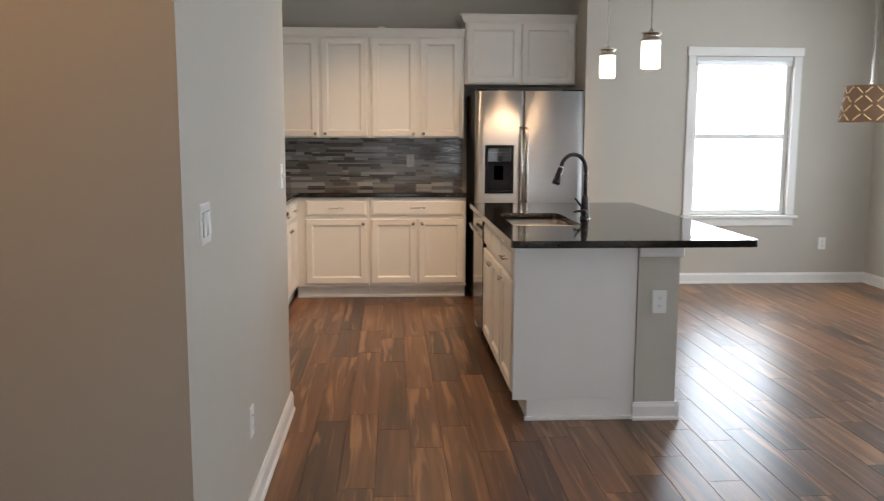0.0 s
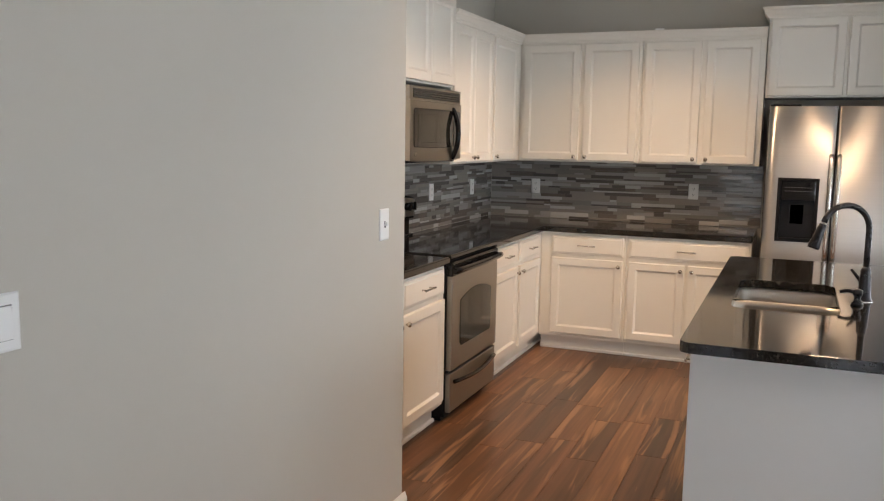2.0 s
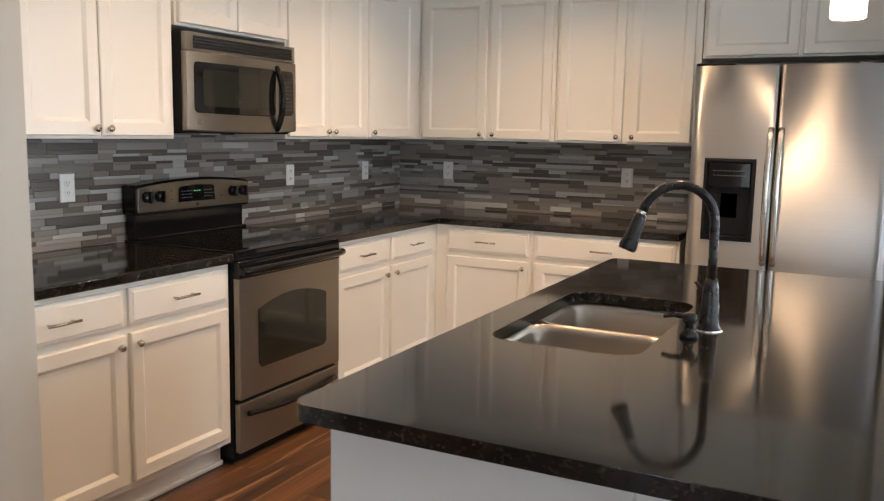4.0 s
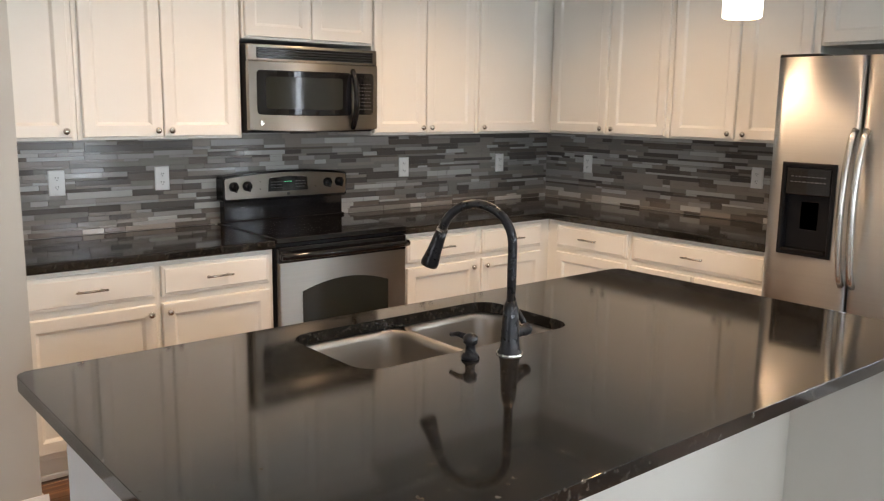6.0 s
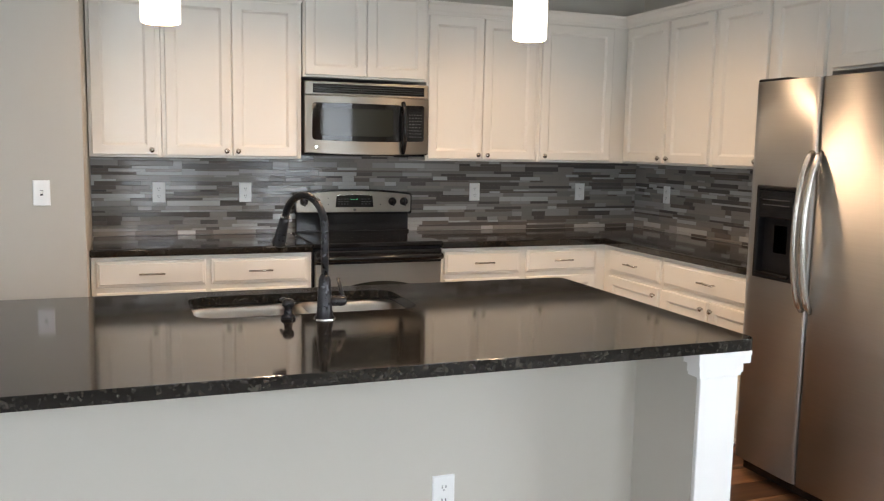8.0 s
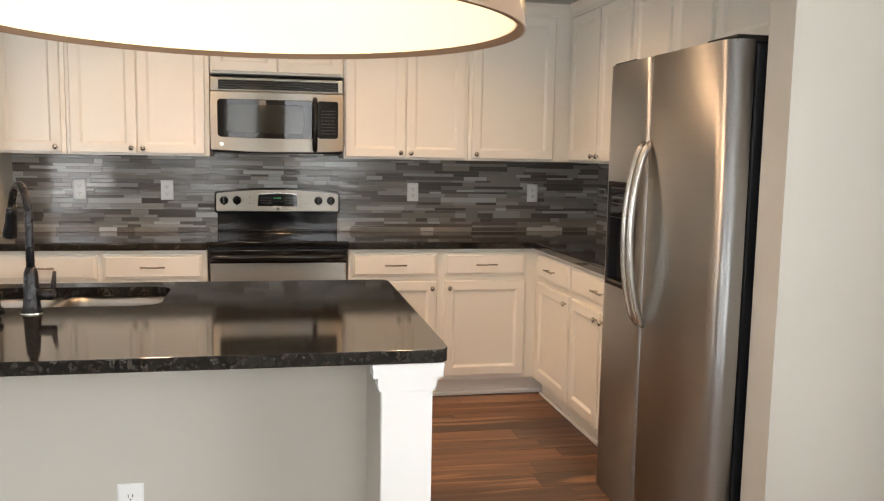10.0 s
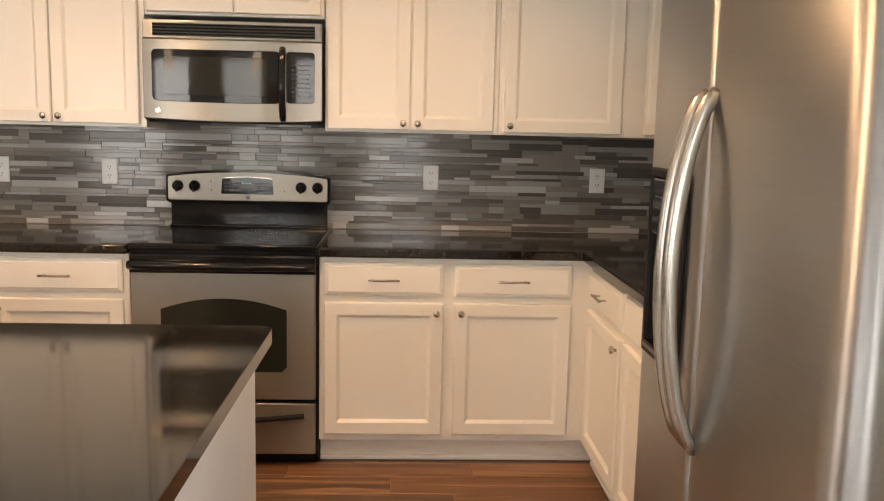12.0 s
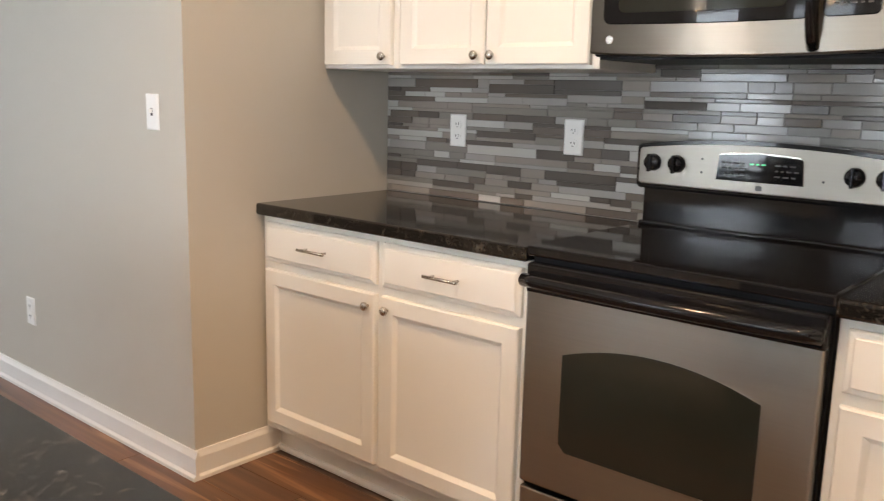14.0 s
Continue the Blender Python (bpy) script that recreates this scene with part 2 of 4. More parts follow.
def box(x0, x1, y0, y1, z0, z1, bevel=0.0, seg=2, bm=None):
    own = bm is None
    b = bmesh.new()
    bmesh.ops.create_cube(b, size=1)
    for v in b.verts:
        v.co = Vector(((x0 + x1) / 2 + v.co.x * (x1 - x0), (y0 + y1) / 2 + v.co.y * (y1 - y0), (z0 + z1) / 2 + v.co.z * (z1 - z0)))
    if bevel:
        bmesh.ops.bevel(b, geom=list(b.edges), offset=bevel, segments=seg, profile=0.5, affect="EDGES")
    if own:
        return b
    join(bm, b)
    return bm


def join(bm, b, m=None):
    if m is not None:
        bmesh.ops.transform(b, matrix=m, verts=b.verts)
    me = bpy.data.meshes.new("tmp")
    b.to_mesh(me)
    b.free()
    bm.from_mesh(me)
    bpy.data.meshes.remove(me)


def wallbox(name, x0, x1, y0, y1, z0, z1, mat, label, cat="wall"):
    o = link(name, box(x0, x1, y0, y1, z0, z1), mat)
    return tagged(o, label, cat, kind="structure")


def lathe(profile, n=24, m=None):
    """A turned solid round local z from (radius, height) pairs."""
    b = bmesh.new()
    rings = []
    for r, z in profile:
        if r < 1e-5:
            rings.append([b.verts.new((0, 0, z))])
        else:
            rings.append([b.verts.new((r * math.cos(2 * math.pi * i / n), r * math.sin(2 * math.pi * i / n), z)) for i in range(n)])
    for a, c in zip(rings, rings[1:]):
        for i in range(n):
            j = (i + 1) % n
            f = [a[i % len(a)], a[j % len(a)], c[j % len(c)], c[i % len(c)]]
            f = list(dict.fromkeys(f))
            if len(f) > 2:
                b.faces.new(f)
    if m is not None:
        bmesh.ops.transform(b, matrix=m, verts=b.verts)
    return b


def tube(points, radius, n=12, m=None, flat=1.0):
    """A round bar along points; radius may be a list."""
    b = bmesh.new()
    pts = [Vector(p) for p in points]
    rings = []
    up = Vector((0.13, 0.21, 0.97))
    for i, p in enumerate(pts):
        d = (pts[min(i + 1, len(pts) - 1)] - pts[max(i - 1, 0)]).normalized()
        if abs(d.dot(up)) > 0.95:
            up = Vector((0.9, 0.3, 0.1))
        s = d.cross(up).normalized()
        u = s.cross(d).normalized()
        up = u
        r = radius[i] if isinstance(radius, (list, tuple)) else radius
        rings.append([b.verts.new(p + r * (math.cos(2 * math.pi * k / n) * s + flat * math.sin(2 * math.pi * k / n) * u)) for k in range(n)])
    for a, c in zip(rings, rings[1:]):
        for k in range(n):
            b.faces.new((a[k], a[(k + 1) % n], c[(k + 1) % n], c[k]))
    b.faces.new(rings[0][::-1])
    b.faces.new(rings[-1])
    if m is not None:
        bmesh.ops.transform(b, matrix=m, verts=b.verts)
    return b


def loops(x0, x1, z0, z1, steps):
    """A rectangular panel facing -y, as nested loops of (inset, y)."""
    b = bmesh.new()
    rings = []
    for s, y in steps:
        rings.append([b.verts.new(c) for c in ((x0 + s, y, z0 + s), (x1 - s, y, z0 + s), (x1 - s, y, z1 - s), (x0 + s, y, z1 - s))])
    for a, c in zip(rings, rings[1:]):
        for i in range(4):
            b.faces.new((a[i], a[(i + 1) % 4], c[(i + 1) % 4], c[i]))
    b.faces.new(rings[-1])
    b.faces.new(rings[0][::-1])
    return b


def outline(pts, y0, y1, bevel=0.0, seg=2):
    """A plate between y0 (back) and y1 (front) with the outline pts in x, z."""
    b = bmesh.new()
    f = b.faces.new([b.verts.new((x, y0, z)) for x, z in pts])
    r = bmesh.ops.extrude_face_region(b, geom=[f])
    vs = [v for v in r["geom"] if isinstance(v, bmesh.types.BMVert)]
    for v in vs:
        v.co.y = y1
    if bevel:
        es = [e for e in b.edges if all(v in vs for v in e.verts)]
        bmesh.ops.bevel(b, geom=es, offset=bevel, segments=seg, profile=0.5, affect="EDGES")
    return b


def rounded(x0, x1, z0, z1, r, n=6):
    out = []
    for cx, cz, a0 in ((x1 - r, z1 - r, 0), (x0 + r, z1 - r, 90), (x0 + r, z0 + r, 180), (x1 - r, z0 + r, 270)):
        for i in range(n + 1):
            a = radians(a0 + 90 * i / n)
            out.append((cx + r * math.cos(a), cz + r * math.sin(a)))
    return out


def arched(x0, x1, z0, z1, rise, n=14, r=0.02):
    """A rectangle whose top bows upward by rise."""
    out = [(x0 + r, z0), (x1 - r, z0), (x1, z0 + r)]
    for i in range(n + 1):
        t = i / n
        out.append((x1 + (x0 - x1) * t, z1 - rise + rise * (1 - (2 * t - 1) ** 2)))
    out.append((x0, z0 + r))
    return out


# ---- structure ----
GX0, GX1, GZ0, GZ1 = 2.725, 3.655, 0.655, 2.13      # opening of the back window


def wall_run(name, axis, at, a0, a1, holes, z1, label, out):
    """A wall along x ('y' at) or along y ('x' at) with openings (a0, a1, z0, z1); out: which way its thickness goes."""
    lo, hi = sorted((at, at + out * T))
    b = bmesh.new()

    def put(p0, p1, q0, q1):
        if axis == "y":
            box(p0, p1, lo, hi, q0, q1, bm=b)
        else:
            box(lo, hi, p0, p1, q0, q1, bm=b)
    cur = a0
    for h0, h1, q0, q1 in sorted(holes):
        put(cur, h0, 0, z1)
        put(h0, h1, 0, q0)
        put(h0, h1, q1, z1)
        cur = h1
    put(cur, a1, 0, z1)
    return tagged(link(name, b, PAINT), label, "wall", kind="structure")


WINS = [(y - 0.44, y + 0.44, 0.62, 2.12) for y in (3.25, 4.85, 6.4)]
wall_run("wall_north", "y", YB, XL - T, XR + T, [(GX0, GX1, GZ0, GZ1)], ZC, "greige painted wall behind the kitchen and dining corner", 1)
wall_run("wall_east", "x", XR, YS, YB, WINS, ZC, "greige painted wall with tall windows", 1)
wall_run("wall_west", "x", XL, YN1, YB, [], ZC, "greige painted wall behind the range", -1)
wallbox("wall_return", XL - T, XN, YN0, YN1, 0, ZC, PAINT, "greige painted wall block beside the kitchen run")
wallbox("wall_hall", XW, XL - T, YN0, YN0 + T, 0, ZC, PAINT, "greige painted hall wall")
wall_run("wall_hall_west", "x", XW, YS, YN0 + T, [], ZC, "greige painted hall wall", -1)
WINS_S = [(x - 0.44, x + 0.44, 0.12, 2.12) for x in (0.0, 1.55, 2.6)]
wall_run("wall_south", "y", YS, XW - T, XR + T, WINS_S, ZC, "greige painted wall behind the entry", -1)
STUB0, STUB1, STUBY = 1.53, 1.655, 7.10
wallbox("wall_fridge_side", STUB0, STUB1, STUBY, YB, 0, ZC, PAINT, "greige painted stub wall beside the refrigerator")
wallbox("ceiling", XW - T, XR + T, YS - T, YB + T, ZC, ZC + 0.1, CEIL, "white painted ceiling", "ceiling")


def skirting(name, p, q, face, h=0.10):
    """A baseboard along the wall from p to q; face: the way it looks."""
    p, q, face = Vector((*p, 0)), Vector((*q, 0)), Vector((*face, 0))
    prof = [(0, 0), (0.022, 0), (0.022, 0.012), (0.014, 0.02), (0.014, h - 0.022), (0.008, h - 0.008), (0.006, h), (0, h)]
    b = bmesh.new()
    ends = [[b.verts.new(o + face * d + Vector((0, 0, z))) for d, z in prof] for o in (p, q)]
    n = len(prof)
    for i in range(n):
        b.faces.new((ends[0][i], ends[0][(i + 1) % n], ends[1][(i + 1) % n], ends[1][i]))
    b.faces.new(ends[0])
    b.faces.new(ends[1][::-1])
    return tagged(link(name, b, TRIM), "white moulded baseboard along the wall", "baseboard", kind="structure")


skirting("baseboard", (XN, YN0 - 0.022), (XN, YN1 + 0.022), (1, 0))
skirting("baseboard", (XN, YN1), (-0.96, YN1), (0, 1))
skirting("baseboard", (XW, YN0), (XN, YN0), (0, -1))
skirting("baseboard", (STUB1, YB), (XR, YB), (0, -1))
skirting("baseboard", (STUB1, STUBY - 0.022), (STUB1, YB), (1, 0))
skirting("baseboard", (STUB0, STUBY), (STUB1, STUBY), (0, -1))
skirting("baseboard", (XR, YS), (XR, YB), (-1, 0))


def window(name, m, w, h, label, blind=False):
    """A double-hung window in an opening w x h; local y looks into the wall."""
    o = thing(name, m, label, "window", kind="structure")
    c = 0.072
    b = bmesh.new()
    box(-w / 2 - c, -w / 2, -0.018, 0, -0.0, h, 0.004, bm=b)
    box(w / 2, w / 2 + c, -0.018, 0, -0.0, h, 0.004, bm=b)
    box(-w / 2 - c - 0.012, w / 2 + c + 0.012, -0.024, 0, h, h + c + 0.01, 0.004, bm=b)
    box(-w / 2 - c, w / 2 + c, -0.018, 0, -c - 0.03, -0.03, 0.004, bm=b)
    part("casing", b, TRIM, o)
    part("window_sill", box(-w / 2 - c - 0.03, w / 2 + c + 0.03, -0.05, 0.09, -0.03, -0.002, 0.006), TRIM, o)
    b = bmesh.new()
    f = 0.045
    for x0, x1, z0, z1 in ((-w / 2, -w / 2 + f, 0, h), (w / 2 - f, w / 2, 0, h), (-w / 2 + f, w / 2 - f, 0, f), (-w / 2 + f, w / 2 - f, h - f, h)):
        box(x0, x1, 0.05, 0.10, z0, z1, 0.003, bm=b)
    part("window_frame", b, TRIM, o)
    part("meeting_rail", box(-w / 2 + f, w / 2 - f, 0.045, 0.09, h / 2 - 0.022, h / 2 + 0.022, 0.003), TRIM, o)
    for z0, z1, y in ((f, h / 2 - 0.022, 0.06), (h / 2 + 0.022, h - f, 0.08)):
        g = part("pane", box(-w / 2 + f, w / 2 - f, y, y + 0.004, z0, z1), GLASS, o)
        g.visible_shadow = False
    if blind:
        b = bmesh.new()
        box(-w / 2 + 0.01, w / 2 - 0.01, 0.005, 0.045, h - 0.04, h - 0.002, 0.003, bm=b)
        for i in range(5):
            box(-w / 2 + 0.015, w / 2 - 0.015, 0.002, 0.046, h - 0.052 - 0.008 * i, h - 0.047 - 0.008 * i, bm=b)
        part("blind_stack", b, PLASTIC, o, "raised white slat blind")
    return o


window("window_1", pose((GX0 + GX1) / 2, YB, GZ0), GX1 - GX0, GZ1 - GZ0, "white double-hung window with a raised blind", True)
for i, (h0, h1, q0, q1) in enumerate(WINS):
    window("window_%d" % (i + 2), pose(XR, (h0 + h1) / 2, q0, 0, 0, -90), h1 - h0, q1 - q0, "white double-hung window beside the dining corner")
for i, (h0, h1, q0, q1) in enumerate(WINS_S):
    window("window_%d" % (i + 5), pose((h0 + h1) / 2, YS, q0, 0, 0, 180), h1 - h0, q1 - q0, "tall white glazed window behind the entry")

# ground, trees and distance outside
tagged(link("ground", box(-60, 80, -60, 80, -0.6, -0.4), OUTSIDE), "short green lawn around the house", "ground", kind="structure")
tagged(link("subfloor", box(XW - T, XR + T, YS - T, YB + T, -0.2, -0.006), SUBFLOOR), "dark base under the planks", "floor", kind="structure")


def tree(x, y, h):
    o = thing("tree", pose(x, y, -0.4), "leafy green tree on the lawn outside", "tree", "garden trees")
    part("trunk", tube([(0, 0, 0), (0.05, 0, h * 0.3), (-0.03, 0.05, h * 0.6), (0, 0, h * 0.85)], [0.16, 0.12, 0.08, 0.03], 8), BARK, o)
    rnd = random.Random(int(x * 100 + y))
    b = bmesh.new()
    for _ in range(700):
        a, e, r = rnd.uniform(0, 6.28), rnd.uniform(-1, 1), rnd.uniform(0.3, 1) ** 0.5
        k = 1 + 0.3 * math.sin(3 * a) * math.cos(4 * e)
        c = Vector((math.cos(a) * math.cos(e) * r * h * 0.33 * k, math.sin(a) * math.cos(e) * r * h * 0.33 * k, h * 0.66 + math.sin(e) * r * h * 0.36))
        s = rnd.uniform(0.10, 0.22)
        q = Euler((rnd.uniform(0, 6), rnd.uniform(0, 6), 0)).to_matrix()
        b.faces.new([b.verts.new(c + q @ Vector(v) * s) for v in ((-1, -0.5, 0), (0, -0.7, 0.1), (1, 0, 0), (0, 0.7, 0.1), (-1, 0.5, 0))])
    part("crown", b, LEAF, o)


for tx, ty, th in ((11, 2.0, 5.5), (13, 5.5, 6.5), (10.5, 8.5, 5.0)):
    tree(tx, ty, th)


# ---- kitchen units ----
def knob(parent, x, y, z):
    part("knob", lathe([(0.0, 0.026), (0.010, 0.025), (0.0145, 0.019), (0.013, 0.013), (0.006, 0.010), (0.0055, 0.0), (0, 0)], 14, pose(x, y, z, 90)), SATIN, parent, "satin nickel knob", True)


def pull(parent, x, y, z, w=0.125):
    b = tube([(x - w / 2, y - 0.028, z), (x + w / 2, y - 0.028, z)], 0.0052, 10)
    for s in (-0.36, 0.36):
        join(b, tube([(x + s * w, y, z), (x + s * w, y - 0.028, z)], 0.004, 8))
    part("handle", b, SATIN, parent, "satin nickel bar pull", True)


DOOR = [(0, 0), (0, -0.016), (0.004, -0.020), (0.050, -0.020), (0.054, -0.017), (0.062, -0.010), (0.064, -0.009)]
DRAWER = [(0, 0), (0, -0.011), (0.004, -0.014), (0.013, -0.016), (0.017, -0.020)]


def door(o, x0, x1, z0, z1, y, kx=None, kz=None):
    d = part("door", loops(x0, x1, z0, z1, [(s, y + q) for s, q in DOOR]), CAB, o)
    if kx is not None:
        knob(d, kx, y - 0.019, kz)


def drawer(o, x0, x1, z0, z1, y, handle=True):
    d = part("drawer", loops(x0, x1, z0, z1, [(s, y + q) for s, q in DRAWER]), CAB, o)
    if handle:
        pull(d, (x0 + x1) / 2, y - 0.019, (z0 + z1) / 2)


def upper(m, w, doors, z0, z1, depth, label, knobs=True):
    """A wall cabinet from z0 to z1, with doors as (x0, x1, side of the knob)."""
    o = thing("wall_cabinet", m, label, "cabinet", "wall cabinets")
    part("body", box(0.001, w - 0.001, -depth, -0.002, z0, z1, 0.002, 1), CAB, o)
    for x0, x1, side in doors:
        k = x1 - 0.028 if side == "r" else x0 + 0.028
        door(o, x0, x1, z0 + 0.012, z1 - 0.045, -depth, k if knobs else None, z0 + 0.04)
    return o


CROWN = [(0, -0.035), (-0.010, -0.035), (-0.014, -0.022), (-0.020, -0.016), (-0.032, 0.012), (-0.042, 0.022), (-0.045, 0.034), (0, 0.034)]


def crown(name, pts, z, label="white crown moulding on top of the wall cabinets"):
    """Crown moulding along a plan line, its face to the right of the way it runs."""
    b = bmesh.new()
    P = [Vector((x, y, 0)) for x, y in pts]
    rings = []
    for i, p in enumerate(P):
        d0 = (P[i] - P[i - 1]).normalized() if i else None
        d1 = (P[i + 1] - P[i]).normalized() if i + 1 < len(P) else None
        n0 = Vector((d0.y, -d0.x, 0)) if d0 else None
        n1 = Vector((d1.y, -d1.x, 0)) if d1 else None
        n = n0 if n1 is None else n1 if n0 is None else (n0 + n1) / (1 + n0.dot(n1))
        rings.append([b.verts.new(p - n * q + Vector((0, 0, z + h))) for q, h in CROWN])
    k = len(CROWN)
    for a, c in zip(rings, rings[1:]):
        for i in range(k):
            b.faces.new((a[i], a[(i + 1) % k], c[(i + 1) % k], c[i]))
    b.faces.new(rings[0])
    b.faces.new(rings[-1][::-1])
    return tagged(link(name, b, CAB), label, "trim", kind="structure")


UZ0, UZ1, TALL = 1.372, 2.272, 2.40
UD = 0.335
WL = lambda y: pose(XL, y, 0, 0, 0, 90)      # along the range wall
WB = lambda x: pose(x, YB, 0)                # along the back wall
CREAM = "cream white wall cabinet with recessed panel doors "
upper(WL(4.245), 0.365, [(0.016, 0.341, "r")], UZ0, UZ1, UD, CREAM + "at the wall's end")
upper(WL(4.61), 0.756, [(0.022, 0.366, "r"), (0.372, 0.730, "l")], UZ0, UZ1, UD, CREAM + "beside the microwave")
upper(WL(5.37), 0.742, [(0.012, 0.366, "r"), (0.372, 0.728, "l")], 1.835, TALL, UD + 0.012, CREAM + "above the microwave", False)
upper(WL(6.114), 0.74, [(0.010, 0.361, "r"), (0.367, 0.718, "l")], UZ0, UZ1, UD, CREAM + "beside the microwave")
upper(WL(6.854), YB - 0.002 - 6.854, [(0.022, 0.530, "l")], UZ0, UZ1, UD, CREAM + "in the corner")
X0 = XL + UD
upper(WB(X0 + 0.001), -0.277 - X0, [(0.03, 0.462, "r"), (0.492, 0.884, "l")], UZ0, UZ1, UD, CREAM + "over the back worktop")
upper(WB(-0.275), 0.822, [(0.022, 0.405, "r"), (0.438, 0.785, "l")], UZ0, UZ1, UD, CREAM + "next to the refrigerator")
FD = 0.345
upper(WB(0.552), 0.975, [(0.018, 0.478, "r"), (0.500, 0.958, "l")], 1.838, TALL, FD, "deep cream white cabinet above the refrigerator", False)
crown("crown_trim", [(X0, 4.245), (X0, 5.368)], UZ1)
crown("crown_trim", [(XL + 0.02, 5.37), (X0 + 0.012, 5.37), (X0 + 0.012, 6.112), (XL + 0.02, 6.112)], TALL)
crown("crown_trim", [(X0, 6.114), (X0, YB - UD), (0.548, YB - UD)], UZ1)
crown("crown_trim", [(0.55, YB - 0.02), (0.55, YB - FD), (1.528, YB - FD)], TALL)

BD = 0.615       # front of the base units' frames


def base(m, w, drawers, doors, label, left=0.0):
    """A base cabinet; drawers as (x0, x1), doors as (x0, x1, side of the knob)."""
    o = thing("base_cabinet", m, label, "cabinet", "base cabinets")
    part("body", box(0.001, w - 0.001, -BD, -0.016, 0.105, TOP - 0.041, 0.002, 1), CAB, o)
    part("plinth", box(0.001, w - 0.001, -BD + 0.06, -0.03, 0.0, 0.105), CAB, o)
    part("shoe_moulding", box(0.001, w - 0.001, -BD + 0.042, -BD + 0.06, 0.0, 0.022, 0.006), TRIM, o)
    for x0, x1 in drawers:
        drawer(o, x0, x1, 0.718, 0.853, -BD)
    for x0, x1, side in doors:
        k = x1 - 0.028 if side == "r" else x0 + 0.028
        door(o, x0, x1, 0.135, 0.690, -BD, k, 0.650)
    return o


BC = "cream white base cabinet with panel doors "
base(WL(4.245), 1.120, [(0.025, 0.558), (0.585, 1.095)], [(0.025, 0.558, "r"), (0.585, 1.095, "l")], BC + "beside the greige wall")
base(WL(6.118), YB - 0.002 - 6.118, [(0.022, 0.505), (0.550, 1.028)], [(0.022, 0.505, "r"), (0.550, 1.028, "l")], BC + "beside the range")
XB = XL + BD
base(WB(XB + 0.002), -0.286 - XB, [(0.085, 0.60)], [(0.085, 0.60, "r")], BC + "in the corner")
base(WB(-0.284), 0.829, [(0.022, 0.808)], [(0.022, 0.405, "r"), (0.425, 0.808, "l")], BC + "next to the refrigerator")


def slab(name, pts, z1, th, label, holes=(), edge=0.008):
    """A stone top from its plan outline, with holes, and eased edges."""
    b = bmesh.new()
    es = []
    for ring in (pts, *holes):
        vs = [b.verts.new((x, y, z1)) for x, y in ring]
        es += [b.edges.new((vs[i], vs[(i + 1) % len(vs)])) for i in range(len(vs))]
    bmesh.ops.triangle_fill(b, edges=es, use_beauty=True)
    bmesh.ops.dissolve_limit(b, angle_limit=0.01, verts=b.verts, edges=b.edges) if not holes else None
    r = bmesh.ops.extrude_face_region(b, geom=list(b.faces))
    for v in r["geom"]:
        if isinstance(v, bmesh.types.BMVert):
            v.co.z -= th
    o = link(name, b, GRANITE)
    mod = o.modifiers.new("eased_edge", "BEVEL")
    mod.width, mod.segments, mod.limit_method, mod.angle_limit = edge, 3, "ANGLE", radians(50)
    return tagged(o, label, "worktop")


CF = XL + 0.65       # front edge of the worktop on the range wall
CB = YB - 0.65
slab("worktop", [(XL + 0.001, 4.243), (CF, 4.243), (CF, 5.366), (XL + 0.001, 5.366)], TOP, 0.04, "polished black granite worktop beside the range")
slab("worktop", [(XL + 0.001, 6.116), (CF, 6.116), (CF, CB), (0.546, CB), (0.546, YB - 0.001), (XL + 0.001, YB - 0.001)], TOP, 0.04, "polished black granite corner worktop")


o = thing("sensor_block", pose(-0.17, YB - UD + 0.01, UZ1 + 0.034), "small white plastic block on top of the cabinets", "sensor")
part("case", box(-0.03, 0.03, -0.015, 0.02, 0, 0.018, 0.004), PLASTIC, o)

# ---- range ----
def bars(rows, x0, x1, z0, z1, y, rnd, bm=None):
    b = bmesh.new()
    for i in range(rows):
        z = z0 + (z1 - z0) * (i + 0.5) / rows
        x = x0
        while x < x1 - 0.004:
            w = min(rnd.uniform(0.006, 0.016), x1 - x)
            box(x, x + w, y - 0.0008, y, z - 0.002, z + 0.002, bm=b)
            x += w + 0.008
    return b


